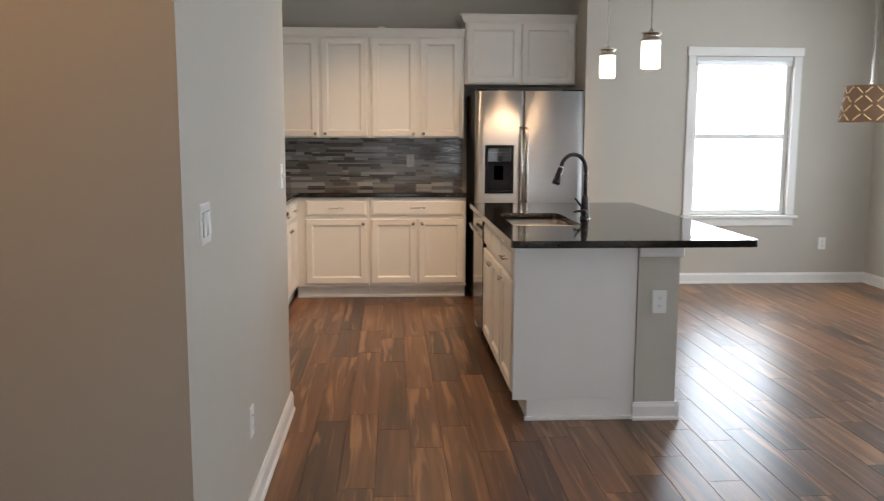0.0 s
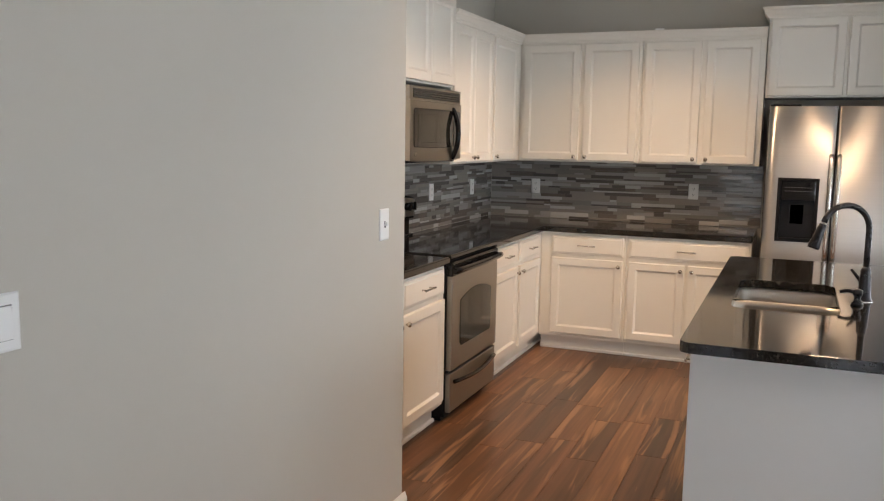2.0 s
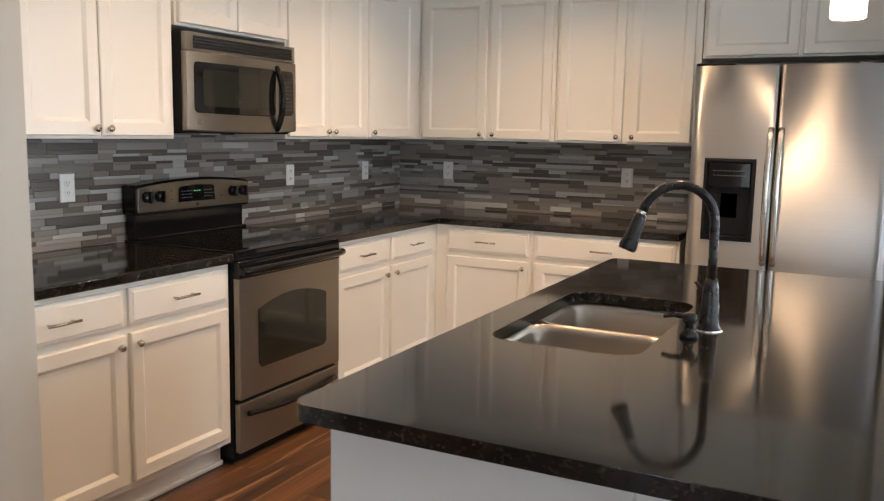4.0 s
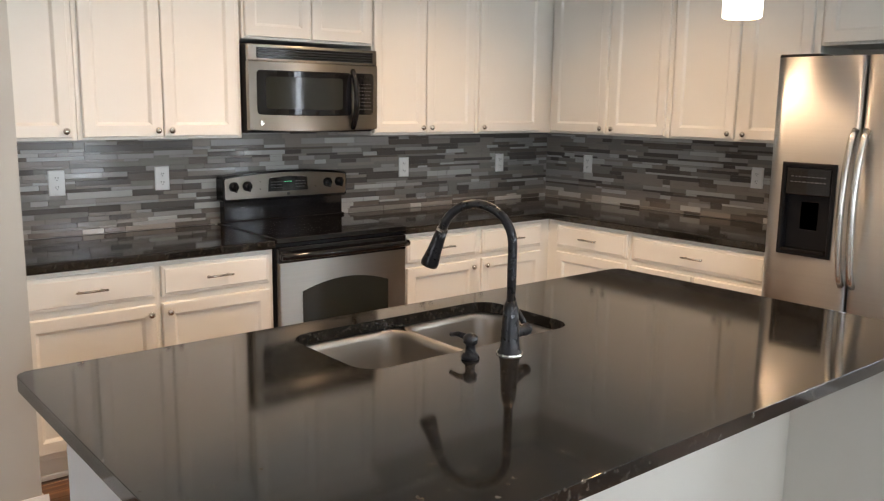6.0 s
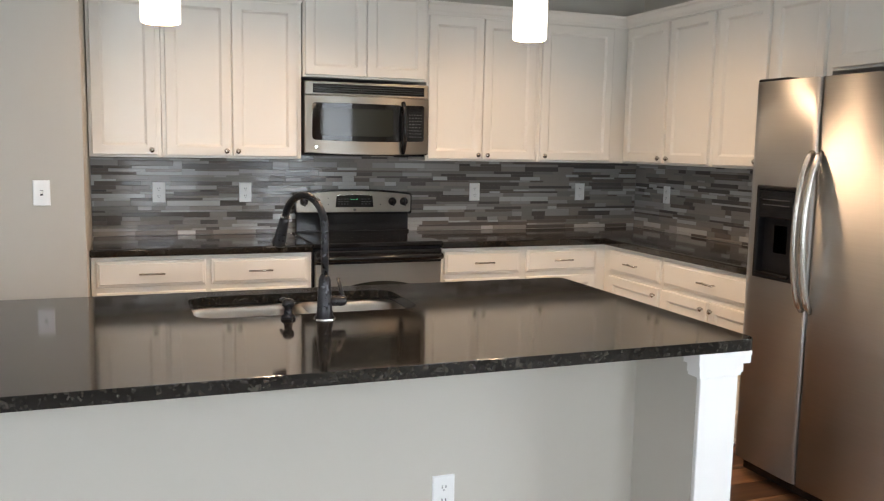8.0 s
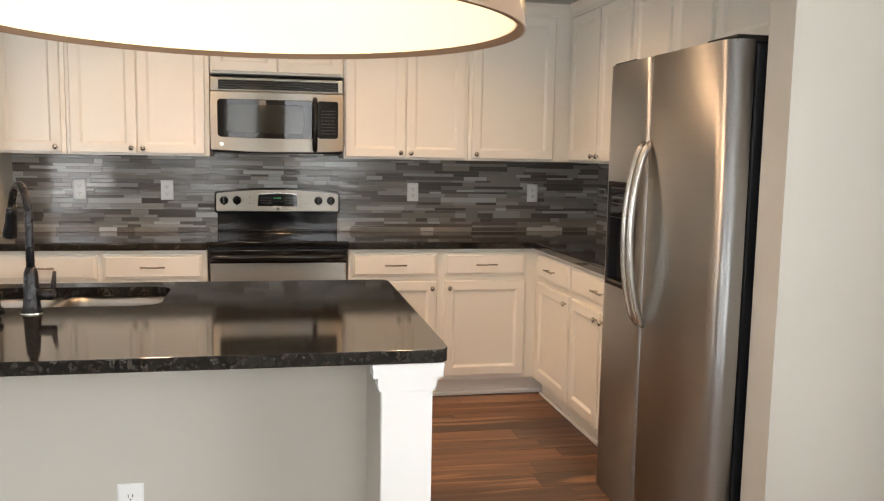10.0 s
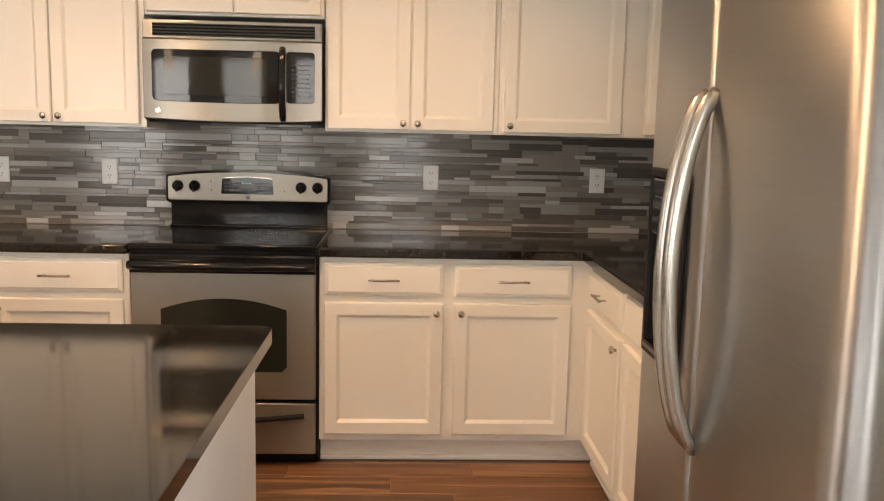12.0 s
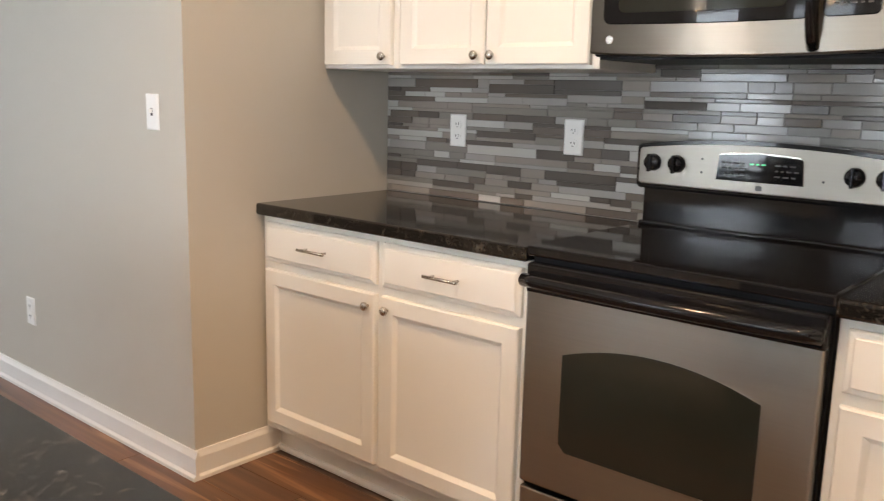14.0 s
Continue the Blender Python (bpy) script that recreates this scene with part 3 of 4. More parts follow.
def stove():
    w = 0.742
    o = thing("range", WL(5.372), "stainless steel electric range with black glass cooktop", "range")
    f = -0.625
    part("body", box(0.0, w, f, -0.02, 0.03, 0.895, 0.003), BLACKM, o, "black side panels")
    part("foot_rail", box(0.02, w - 0.02, f + 0.03, -0.05, 0.0, 0.03), BLACKM, o)
    part("cooktop", box(-0.004, w + 0.004, f - 0.028, -0.02, 0.895, 0.922, 0.006, 3), BLACKG, o, "glossy black glass cooktop")
    d = part("oven_door", box(0.006, w - 0.006, f - 0.035, f, 0.288, 0.842, 0.006, 3), STEELH, o)
    part("oven_window", outline(arched(0.125, 0.622, 0.405, 0.705, 0.045), f - 0.034, f - 0.0385), WINDARK, d, "arched dark oven glass")
    part("door_top", box(0.004, w - 0.004, f - 0.037, f - 0.001, 0.802, 0.880, 0.008, 3), BLACKP, o, "glossy black upper door strip")
    hb = tube([(0.008 + (w - 0.016) * t, f - 0.052 - 0.016 * math.sin(math.pi * t) ** 0.6, 0.838) for t in [i / 18 for i in range(19)]], 0.021, 14, flat=0.85)
    for x in (0.022, w - 0.022):
        box(x - 0.016, x + 0.016, f - 0.052, f - 0.03, 0.822, 0.854, 0.005, bm=hb)
    part("door_handle", hb, BLACKP, o, "black bar handle", True)
    dr = part("drawer", box(0.006, w - 0.006, f - 0.030, f, 0.055, 0.272, 0.006, 3), STEELH, o)
    part("drawer_handle", tube([(0.05 + (w - 0.10) * t, f - 0.040 - 0.018 * math.sin(math.pi * t), 0.222 - 0.016 * math.sin(math.pi * t)) for t in [i / 14 for i in range(15)]], 0.014, 10, flat=0.8), BLACKP, dr, "bowed black handle", True)
    # riser and the bowed control panel on top of it
    part("backguard", box(0.014, w - 0.014, -0.070, -0.018, 0.92, 1.045, 0.006, 3), BLACKP, o, "glossy black riser behind the cooktop")
    part("riser_ledge", box(0.014, w - 0.014, -0.096, -0.068, 0.921, 0.936, 0.006, 3), BLACKP, o)

    def crest(x0, x1, z0, z1, rise, r):
        """An upright panel's outline: rounded corners under a shallow arch."""
        top = [(x1 - r - (x1 - x0 - 2 * r) * i / 14, z1 + rise * (1 - (2 * i / 14 - 1) ** 2)) for i in range(15)]
        arc = lambda cx, cz, a0: [(cx + r * math.cos(radians(a0 + 18 * i)), cz + r * math.sin(radians(a0 + 18 * i))) for i in range(1, 5)]
        return arc(x0 + r, z0 + r, 180) + arc(x1 - r, z0 + r, 270) + arc(x1 - r, z1 - r, 0) + top + arc(x0 + r, z1 - r, 90)
    part("panel_rim", outline(crest(-0.002, w + 0.002, 1.032, 1.166, 0.022, 0.020), -0.018, -0.096, 0.007, 3), BLACKP, o, "glossy black rim of the control panel")
    p = part("control_panel", outline(crest(0.008, w - 0.008, 1.046, 1.155, 0.021, 0.014), -0.094, -0.101, 0.003), STEELH, o)
    part("display", outline([(0.250, 1.078), (0.488, 1.078), (0.482, 1.146), (0.470, 1.149), (0.369, 1.155), (0.268, 1.149), (0.256, 1.146)], -0.1005, -0.1055), BLACKG, p, "dark oven clock display")
    part("display_trim", outline([(0.254, 1.1475), (0.484, 1.1475), (0.470, 1.1535), (0.369, 1.1585), (0.268, 1.1535)], -0.1005, -0.1035), SATIN, p)
    part("digits", bars(1, 0.345, 0.395, 1.118, 1.136, -0.1057, random.Random(4)), LCD, p)
    part("panel_buttons", bars(3, 0.266, 0.330, 1.090, 1.135, -0.1057, random.Random(3)), DARKPANEL, p)
    part("panel_buttons", bars(3, 0.412, 0.474, 1.090, 1.135, -0.1057, random.Random(6)), DARKPANEL, p)
    for x in (0.055, 0.130, w - 0.130, w - 0.055):
        k = part("control_knob", lathe([(0, 0.022), (0.020, 0.022), (0.023, 0.017), (0.0245, 0.004), (0.026, 0.0), (0, 0)], 20, pose(x, -0.1005, 1.112, 90)), BLACKP, p, "black control knob", True)
        part("grip", box(x - 0.005, x + 0.005, -0.136, -0.120, 1.086, 1.138, 0.002), BLACKP, k)
    for x, z in ((0.205, 1.132), (0.205, 1.094), (w - 0.205, 1.094)):
        part("indicator", lathe([(0, 0.002), (0.003, 0.002), (0.0035, 0), (0, 0)], 10, pose(x, -0.101, z, 90)), SLOT, p)
    part("badge", outline(rounded(w / 2 - 0.009, w / 2 + 0.009, 1.055, 1.069, 0.003, 3), -0.1005, -0.1025), DARKPANEL, p)
    for x, y, r in ((0.19, -0.20, 0.075), (0.55, -0.20, 0.095), (0.19, -0.46, 0.105), (0.55, -0.46, 0.075)):
        b = bmesh.new()
        for rr in (r, r * 0.62):
            join(b, lathe([(rr, 0.0), (rr, 0.0006), (rr + 0.002, 0.0006), (rr + 0.002, 0.0)], 40, pose(x, y, 0.9215)))
        part("burner_ring", b, RINGS, o, "thin grey burner ring")


stove()


def microwave():
    w, z0, z1 = 0.736, 1.398, 1.812
    o = thing("microwave", WL(5.372), "stainless steel over-range microwave under the wall cabinet", "microwave")
    f = -0.375
    part("body", box(0, w, f, -0.004, z0 + 0.006, z1, 0.003), BLACKM, o, "black metal case")
    bow = lambda x: 1 - (2 * x / w - 1) ** 2

    def bowed(x0, x1, z0, z1, y0, y1, sag, r=0.0, n=24):
        """A panel that bows forward and whose lower edge sags; r rounds its corners."""
        b = bmesh.new()
        xs = [x0 + (x1 - x0) * (0.5 - 0.5 * math.cos(math.pi * i / n)) for i in range(n + 1)]
        rows = []
        for x in xs:
            e = min(x - x0, x1 - x)
            c = r - math.sqrt(max(0.0, r * r - (r - e) ** 2)) if e < r else 0.0
            lo, hi, y = z0 + c - sag * bow(x), z1 - c, y1 - 0.016 * bow(x)
            k = 0.004
            rows.append([b.verts.new(v) for v in ((x, y0, lo), (x, y + k, lo), (x, y, lo + k), (x, y, hi - k), (x, y + k, hi), (x, y0, hi))])
        for p, q in zip(rows, rows[1:]):
            for i in range(6):
                b.faces.new((p[i], p[(i + 1) % 6], q[(i + 1) % 6], q[i]))
        b.faces.new(rows[0])
        b.faces.new(rows[-1][::-1])
        return b
    part("front", bowed(0.002, w - 0.002, z0 + 0.012, z1 - 0.078, f, f - 0.03, 0.010), STEELH, o)
    b = bmesh.new()
    box(0.002, w - 0.002, f - 0.026, f, z1 - 0.076, z1 - 0.001, 0.004, bm=b)
    v = part("vent_panel", b, STEELH, o)
    part("vent_recess", box(0.045, w - 0.03, f - 0.0275, f - 0.02, z1 - 0.066, z1 - 0.014), SLOT, v)
    for i in range(4):
        part("slat", box(0.045, w - 0.03, f - 0.031, f - 0.026, z1 - 0.062 + i * 0.0125, z1 - 0.055 + i * 0.0125), BLACKP, v)
    win = part("door_glass", bowed(0.040, 0.565, z0 + 0.086, z1 - 0.118, f - 0.02, f - 0.0325, 0.008, 0.018), BLACKG, o, "glossy black door glass")
    part("window_mesh", bowed(0.085, 0.512, z0 + 0.112, z1 - 0.146, f - 0.02, f - 0.0335, 0.006, 0.016), WINDARK, win)
    kp = part("keypad", bowed(0.590, w - 0.030, z0 + 0.086, z1 - 0.118, f - 0.02, f - 0.0325, 0.005, 0.014), BLACKG, o, "black keypad with rows of marks")
    kb = bars(8, 0.612, w - 0.046, z0 + 0.104, z1 - 0.165, 0.0, random.Random(7))
    for v in kb.verts:
        v.co.y += f - 0.0327 - 0.016 * bow(v.co.x)
    part("key_marks", kb, DARKPANEL, kp)
    part("clock", bowed(0.615, w - 0.050, z1 - 0.155, z1 - 0.135, f - 0.02, f - 0.0333, 0.0), BLACKP, kp)
    part("door_handle", tube([(0.575, f - 0.036 - 0.042 * math.sin(math.pi * t) ** 0.7, z0 + 0.018 + (z1 - z0 - 0.125) * t) for t in [i / 16 for i in range(17)]], 0.0145, 12), BLACKP, o, "bowed black handle", True)
    part("badge", lathe([(0, 0.003), (0.011, 0.003), (0.012, 0), (0, 0)], 16, pose(0.062, f - 0.0345, z0 + 0.046, 90)), SATIN, o)
    part("underside", box(0.01, w - 0.01, f + 0.01, -0.02, z0 - 0.002, z0 + 0.006), BLACKM, o)


microwave()


# ---- refrigerator ----
def fridge():
    w, h, d = 0.912, 1.762, 0.751
    o = thing("refrigerator", WB(0.600), "stainless steel side-by-side refrigerator with black sides", "refrigerator")
    part("body", box(0.0, w, -d, -0.03, 0.03, h - 0.012, 0.006), BLACKM, o, "black cabinet body")
    part("kick_grille", box(0.02, w - 0.02, -d - 0.02, -d, 0.015, 0.075, 0.004), BLACKP, o, "black toe grille")
    for x in (0.05, w - 0.05):
        part("foot", lathe([(0, 0), (0.025, 0), (0.02, 0.03), (0, 0.03)], 12, pose(x, -d + 0.05, 0)), BLACKP, o)
    for x in (0.10, w - 0.10):
        part("hinge_cover", box(x - 0.09, x + 0.09, -d - 0.06, -d + 0.06, h - 0.012, h + 0.014, 0.006), BLACKP, o, "black hinge cover")
    s = 0.400
    f0, f1 = -d - 0.004, -d - 0.089

    def leaf(x0, x1, hole=None):
        b = bmesh.new()
        n = 22
        xs = sorted({x0, x1, *[x0 + (x1 - x0) * (0.5 - 0.5 * math.cos(math.pi * i / n)) for i in range(n + 1)], *(hole[:2] if hole else ())})
        zs = [0.085, *(hole[2:] if hole else ()), h]

        def ys(x):
            outer = x < x0 + 0.1 and x0 < 0.1 or x > x1 - 0.1 and x1 > 0.8
            e, r = min(x - x0, x1 - x), 0.046 if outer else 0.016
            return f1 + (r - math.sqrt(max(0, r * r - (r - min(e, r)) ** 2))) + 0.010 * (2 * (x / w) - 1) ** 2
        grid = [[b.verts.new((x, ys(x), z)) for x in xs] for z in zs]
        back = [[b.verts.new((x, f0, z)) for x in xs] for z in (zs[0], zs[-1])]
        for r0, r1, zz0, zz1 in zip(grid, grid[1:], zs, zs[1:]):
            for i in range(len(xs) - 1):
                if hole and zz0 == hole[2] and xs[i] >= hole[0] - 1e-6 and xs[i + 1] <= hole[1] + 1e-6:
                    continue
                b.faces.new((r0[i], r0[i + 1], r1[i + 1], r1[i]))
        for i in range(len(xs) - 1):
            b.faces.new((grid[0][i], grid[0][i + 1], back[0][i + 1], back[0][i]))
            b.faces.new((grid[-1][i], grid[-1][i + 1], back[1][i + 1], back[1][i]))
        for k in (0, -1):
            b.faces.new([row[k] for row in grid] + [back[1][k], back[0][k]])
        return b
    hx0, hx1, hz0, hz1 = 0.085, 0.318, 0.925, 1.318
    dl = part("freezer_door", leaf(0.004, s - 0.003, (hx0, hx1, hz0, hz1)), STEEL, o, smooth=True)
    dr = part("fridge_door", leaf(s + 0.003, w - 0.004), STEEL, o, smooth=True)
    b = bmesh.new()       # dispenser: a frame with a deep recess
    j = loops(hx0 - 0.003, hx1 + 0.003, hz0 - 0.003, hz1 + 0.003, [(0, f1 + 0.03), (0, f1 - 0.004), (0.004, f1 - 0.007), (0.016, f1 - 0.007), (0.020, f1 + 0.0), (0.022, f1 + 0.065)])
    join(b, j)
    part("dispenser", b, BLACKM, dl, "glossy black ice and water dispenser")
    part("dispenser_panel", box(hx0 + 0.018, hx1 - 0.018, f1 - 0.005, f1 + 0.02, hz1 - 0.135, hz1 - 0.018, 0.004), BLACKG, dl)
    part("dispenser_marks", bars(2, hx0 + 0.04, hx1 - 0.04, hz1 - 0.09, hz1 - 0.045, f1 - 0.0052, random.Random(9)), DARKPANEL, dl)
    part("paddle", box(hx0 + 0.07, hx1 - 0.07, f1 + 0.03, f1 + 0.045, hz0 + 0.10, hz0 + 0.235, 0.008), BLACKG, dl)
    part("drip_tray", box(hx0 + 0.02, hx1 - 0.02, f1 - 0.012, f1 + 0.05, hz0 + 0.012, hz0 + 0.026, 0.003), BLACKP, dl)
    for x, dd in ((s - 0.023, dl), (s + 0.023, dr)):
        pts = [(x, f1 + 0.004 - 0.066 * math.sin(math.pi * t) ** 0.55, 0.82 + 0.645 * t) for t in [i / 24 for i in range(25)]]
        part("handle", tube(pts, 0.0145, 12), SATIN, dd, "bowed steel handle", True)


fridge()

# ---- island ----
IX0, IX1, IY0, IY1 = 0.480, 1.685, 3.945, 6.15
SX0, SX1, SY0, SY1 = 0.585, 0.972, 4.605, 5.345
isl = [(x, y) for x, y in rounded(IX0, IX1, IY0, IY1, 0.04)]
slab("island_worktop", isl, TOP, 0.035, "polished black granite island worktop with a sink cutout", [rounded(SX0, SX1, SY0, SY1, 0.07)], 0.009)
PX0, PX1 = 1.12, 1.325            # half wall under the overhang
EY0, EY1 = 4.045, 6.11             # ends of the island's body
WI = lambda y: pose(PX0, y, 0, 0, 0, -90)
IU = PX0 - 0.522                  # depth of the island's units


def island_unit(y1, w, drawers, doors, label):
    o = thing("base_cabinet", WI(y1), label, "cabinet", "island cabinets")
    dep = IU
    part("body", box(0.001, w - 0.001, -dep, -0.28 if "sink" in label else -0.002, 0.105, 0.66 if "sink" in label else TOP - 0.037, 0.002, 1), CAB, o)
    if "sink" in label:
        part("rail", box(0.001, w - 0.001, -dep, -dep + 0.02, 0.66, TOP - 0.037), CAB, o)
    part("plinth", box(0.001, w - 0.001, -dep + 0.06, -0.01, 0, 0.105), CAB, o)
    for x0, x1 in drawers:
        drawer(o, x0, x1, 0.718, 0.853, -dep, "sink" not in label)
    for x0, x1, side in doors:
        door(o, x0, x1, 0.135, 0.690, -dep, x1 - 0.028 if side == "r" else x0 + 0.028, 0.650)


island_unit(4.515, 0.44, [(0.02, 0.42)], [(0.02, 0.42, "l")], "cream white island cabinet with a drawer")
island_unit(5.40, 0.884, [(0.02, 0.435), (0.45, 0.864)], [(0.02, 0.435, "r"), (0.45, 0.864, "l")], "cream white island sink cabinet with panel doors")
dw = thing("dishwasher", WI(6.01), "black and steel dishwasher built into the island", "dishwasher")
part("body", box(0.002, 0.602, -IU + 0.02, -0.01, 0.09, TOP - 0.04), BLACKM, dw)
part("front", box(0.004, 0.600, -IU - 0.022, -IU + 0.02, 0.105, 0.74, 0.006), BLACKP, dw)
part("control_strip", box(0.004, 0.600, -IU - 0.026, -IU + 0.02, 0.745, 0.868, 0.006), BLACKP, dw)
part("handle", tube([(0.06, -IU - 0.05, 0.78), (0.3, -IU - 0.06, 0.78), (0.54, -IU - 0.05, 0.78)], 0.012), SATIN, dw)
o = thing("island_end_panel", pose(0, 0, 0), "white painted end panel of the island", "panel")
part("panel", box(0.508, PX0 - 0.002, EY0 - 0.0, EY0 + 0.014, 0.105, TOP - 0.036, 0.002), TRIM, o)
part("lower_panel", box(0.58, PX0 - 0.002, EY0, EY0 + 0.014, 0.0, 0.105), TRIM, o)
part("shoe_moulding", box(0.567, PX0 - 0.002, EY0 - 0.016, EY0, 0.0, 0.022, 0.005), TRIM, o)
tagged(link("wall_island", box(PX0, PX1, EY0 - 0.012, 5.975, 0, TOP - 0.037), PAINT), "greige painted half wall under the island worktop", "wall", kind="structure")
tagged(link("wall_island_wing", box(PX0, 1.635, 5.975, EY1 - 0.012, 0, TOP - 0.037), PAINT), "greige painted wing wall holding up the worktop", "wall", kind="structure")
o = thing("island_post", pose(0, 0, 0), "white painted end post with a cap under the worktop", "post")
part("casing", box(1.635, 1.652, 5.976, EY1 + 0.002, 0, 0.80, 0.003), TRIM, o)
b = bmesh.new()
cap = [(0.012, 0.80), (0.016, 0.81), (0.020, 0.84), (0.034, 0.865), (0.036, 0.877)]
for (a0, h0), (a1, h1) in zip(cap, cap[1:]):
    box(1.60, 1.640 + a1, 5.976 - a1 + 0.010, EY1 + 0.002 + a1 - 0.010, h0, h1, bm=b)
part("cap", b, TRIM, o)
part("base_block", box(1.62, 1.660, 5.960, EY1 + 0.008, 0.0, 0.11, 0.004), TRIM, o)
o = thing("island_far_panel", pose(0, 0, 0), "white painted end panel of the island facing the refrigerator", "panel")
part("panel", box(0.52, 1.635, EY1 - 0.012, EY1, 0.022, TOP - 0.037, 0.001), TRIM, o)
part("shoe_moulding", box(0.53, 1.62, EY1 - 0.012, EY1 + 0.014, 0.0, 0.022, 0.005), TRIM, o)
o = thing("end_cap_trim", pose(0, 0, 0), "white cap moulding on the half wall end", "trim", kind="structure")
part("moulding", box(PX0 - 0.0, PX1 + 0.018, EY0 - 0.03, EY0 - 0.012, 0.825, 0.877, 0.006), TRIM, o)
skirting("baseboard", (PX0 - 0.01, EY0 - 0.012), (PX1 + 0.02, EY0 - 0.012), (0, -1), 0.09)
skirting("baseboard", (PX1, EY0 - 0.03), (PX1, 5.975), (1, 0), 0.09)
skirting("baseboard", (PX1, 5.975), (1.62, 5.975), (0, -1), 0.09)


def bowl(parent, x0, x1, y0, y1, depth):
    b = bmesh.new()
    rings = []
    for s, z, r in ((-0.012, TOP - 0.036, 0.075), (0.0, TOP - 0.037, 0.065), (0.004, TOP - 0.06, 0.062), (0.012, TOP - depth + 0.03, 0.055), (0.035, TOP - depth, 0.04)):
        rings.append([b.verts.new((x, y, z)) for x, y in rounded(x0 + s, x1 - s, y0 + s, y1 - s, r, 6)])
    for a, c in zip(rings, rings[1:]):
        for i in range(len(a)):
            b.faces.new((a[i], a[(i + 1) % len(a)], c[(i + 1) % len(a)], c[i]))
    b.faces.new(rings[-1])
    q = part("bowl", b, SINKM, parent, "", True)
    part("drain", lathe([(0, 0.004), (0.03, 0.003), (0.042, 0.001), (0.044, 0), (0, 0)], 24, pose((x0 + x1) / 2, (y0 + y1) / 2, TOP - depth)), SATIN, q, "round steel drain", True)


sink = thing("sink", pose(0, 0, 0), "double-bowl stainless steel sink set under the island worktop", "sink")
SM = 4.985
bowl(sink, SX0 - 0.004, SX1 + 0.004, SY0 - 0.004, SM - 0.012, 0.23)
bowl(sink, SX0 - 0.004, SX1 + 0.004, SM + 0.012, SY1 + 0.004, 0.20)

# faucet
fx, fy = 1.066, 4.989
fa = thing("faucet", pose(fx, fy, TOP, 0, 0, 208.5), "dark bronze gooseneck faucet with a pull-down head", "faucet")
part("base", lathe([(0, 0), (0.032, 0), (0.032, 0.006), (0.027, 0.012), (0.0245, 0.03), (0.022, 0.085), (0.019, 0.125), (0.0135, 0.14), (0, 0.14)], 24), BRONZE, fa, smooth=True)
arc = [(0, 0, 0.12), (0, 0, 0.20), (0, 0, 0.26)] + [(0.098 - 0.098 * math.cos(radians(a)), 0, 0.285 + 0.098 * math.sin(radians(a))) for a in range(0, 166, 11)]
part("spout", tube(arc, 0.0122, 14), BRONZE, fa, smooth=True)
e0 = Vector(arc[-1])
ed = (Vector(arc[-1]) - Vector(arc[-2])).normalized()
part("spray_head", tube([e0, e0 + ed * 0.02, e0 + ed * 0.06, e0 + ed * 0.095, e0 + ed * 0.105], [0.0145, 0.0165, 0.019, 0.024, 0.022], 16), BRONZE, fa, smooth=True)
part("trim_ring", tube([e0 - ed * 0.004, e0 + ed * 0.004], 0.0155, 14), SATIN, fa)
hub = part("handle_hub", tube([(0.0, 0.0, 0.055), (-0.0290, -0.0535, 0.055), (-0.0324, -0.0598, 0.055)], [0.0165, 0.0165, 0.0135], 14), BRONZE, fa, smooth=True)
part("lever", tube([(-0.027, -0.052, 0.060), (-0.006, -0.062, 0.088), (0.0177, -0.072, 0.118)], [0.0085, 0.0075, 0.0055], 10), BRONZE, hub, smooth=True)
part("deck_ring", lathe([(0.030, 0), (0.036, 0), (0.035, 0.004), (0.030, 0.004)], 24), SATIN, fa)
so = thing("soap_dispenser", pose(1.036, 4.880, TOP, 0, 0, 190), "dark bronze soap dispenser beside the faucet", "dispenser")
part("base", lathe([(0, 0), (0.024, 0), (0.022, 0.01), (0.014, 0.016), (0.012, 0.035), (0.019, 0.042), (0.018, 0.058), (0.009, 0.064), (0, 0.065)], 18), BRONZE, so, smooth=True)
part("nozzle", tube([(0, 0, 0.052), (0.04, 0, 0.056), (0.065, 0, 0.050)], [0.009, 0.007, 0.006], 10), BRONZE, so, smooth=True)


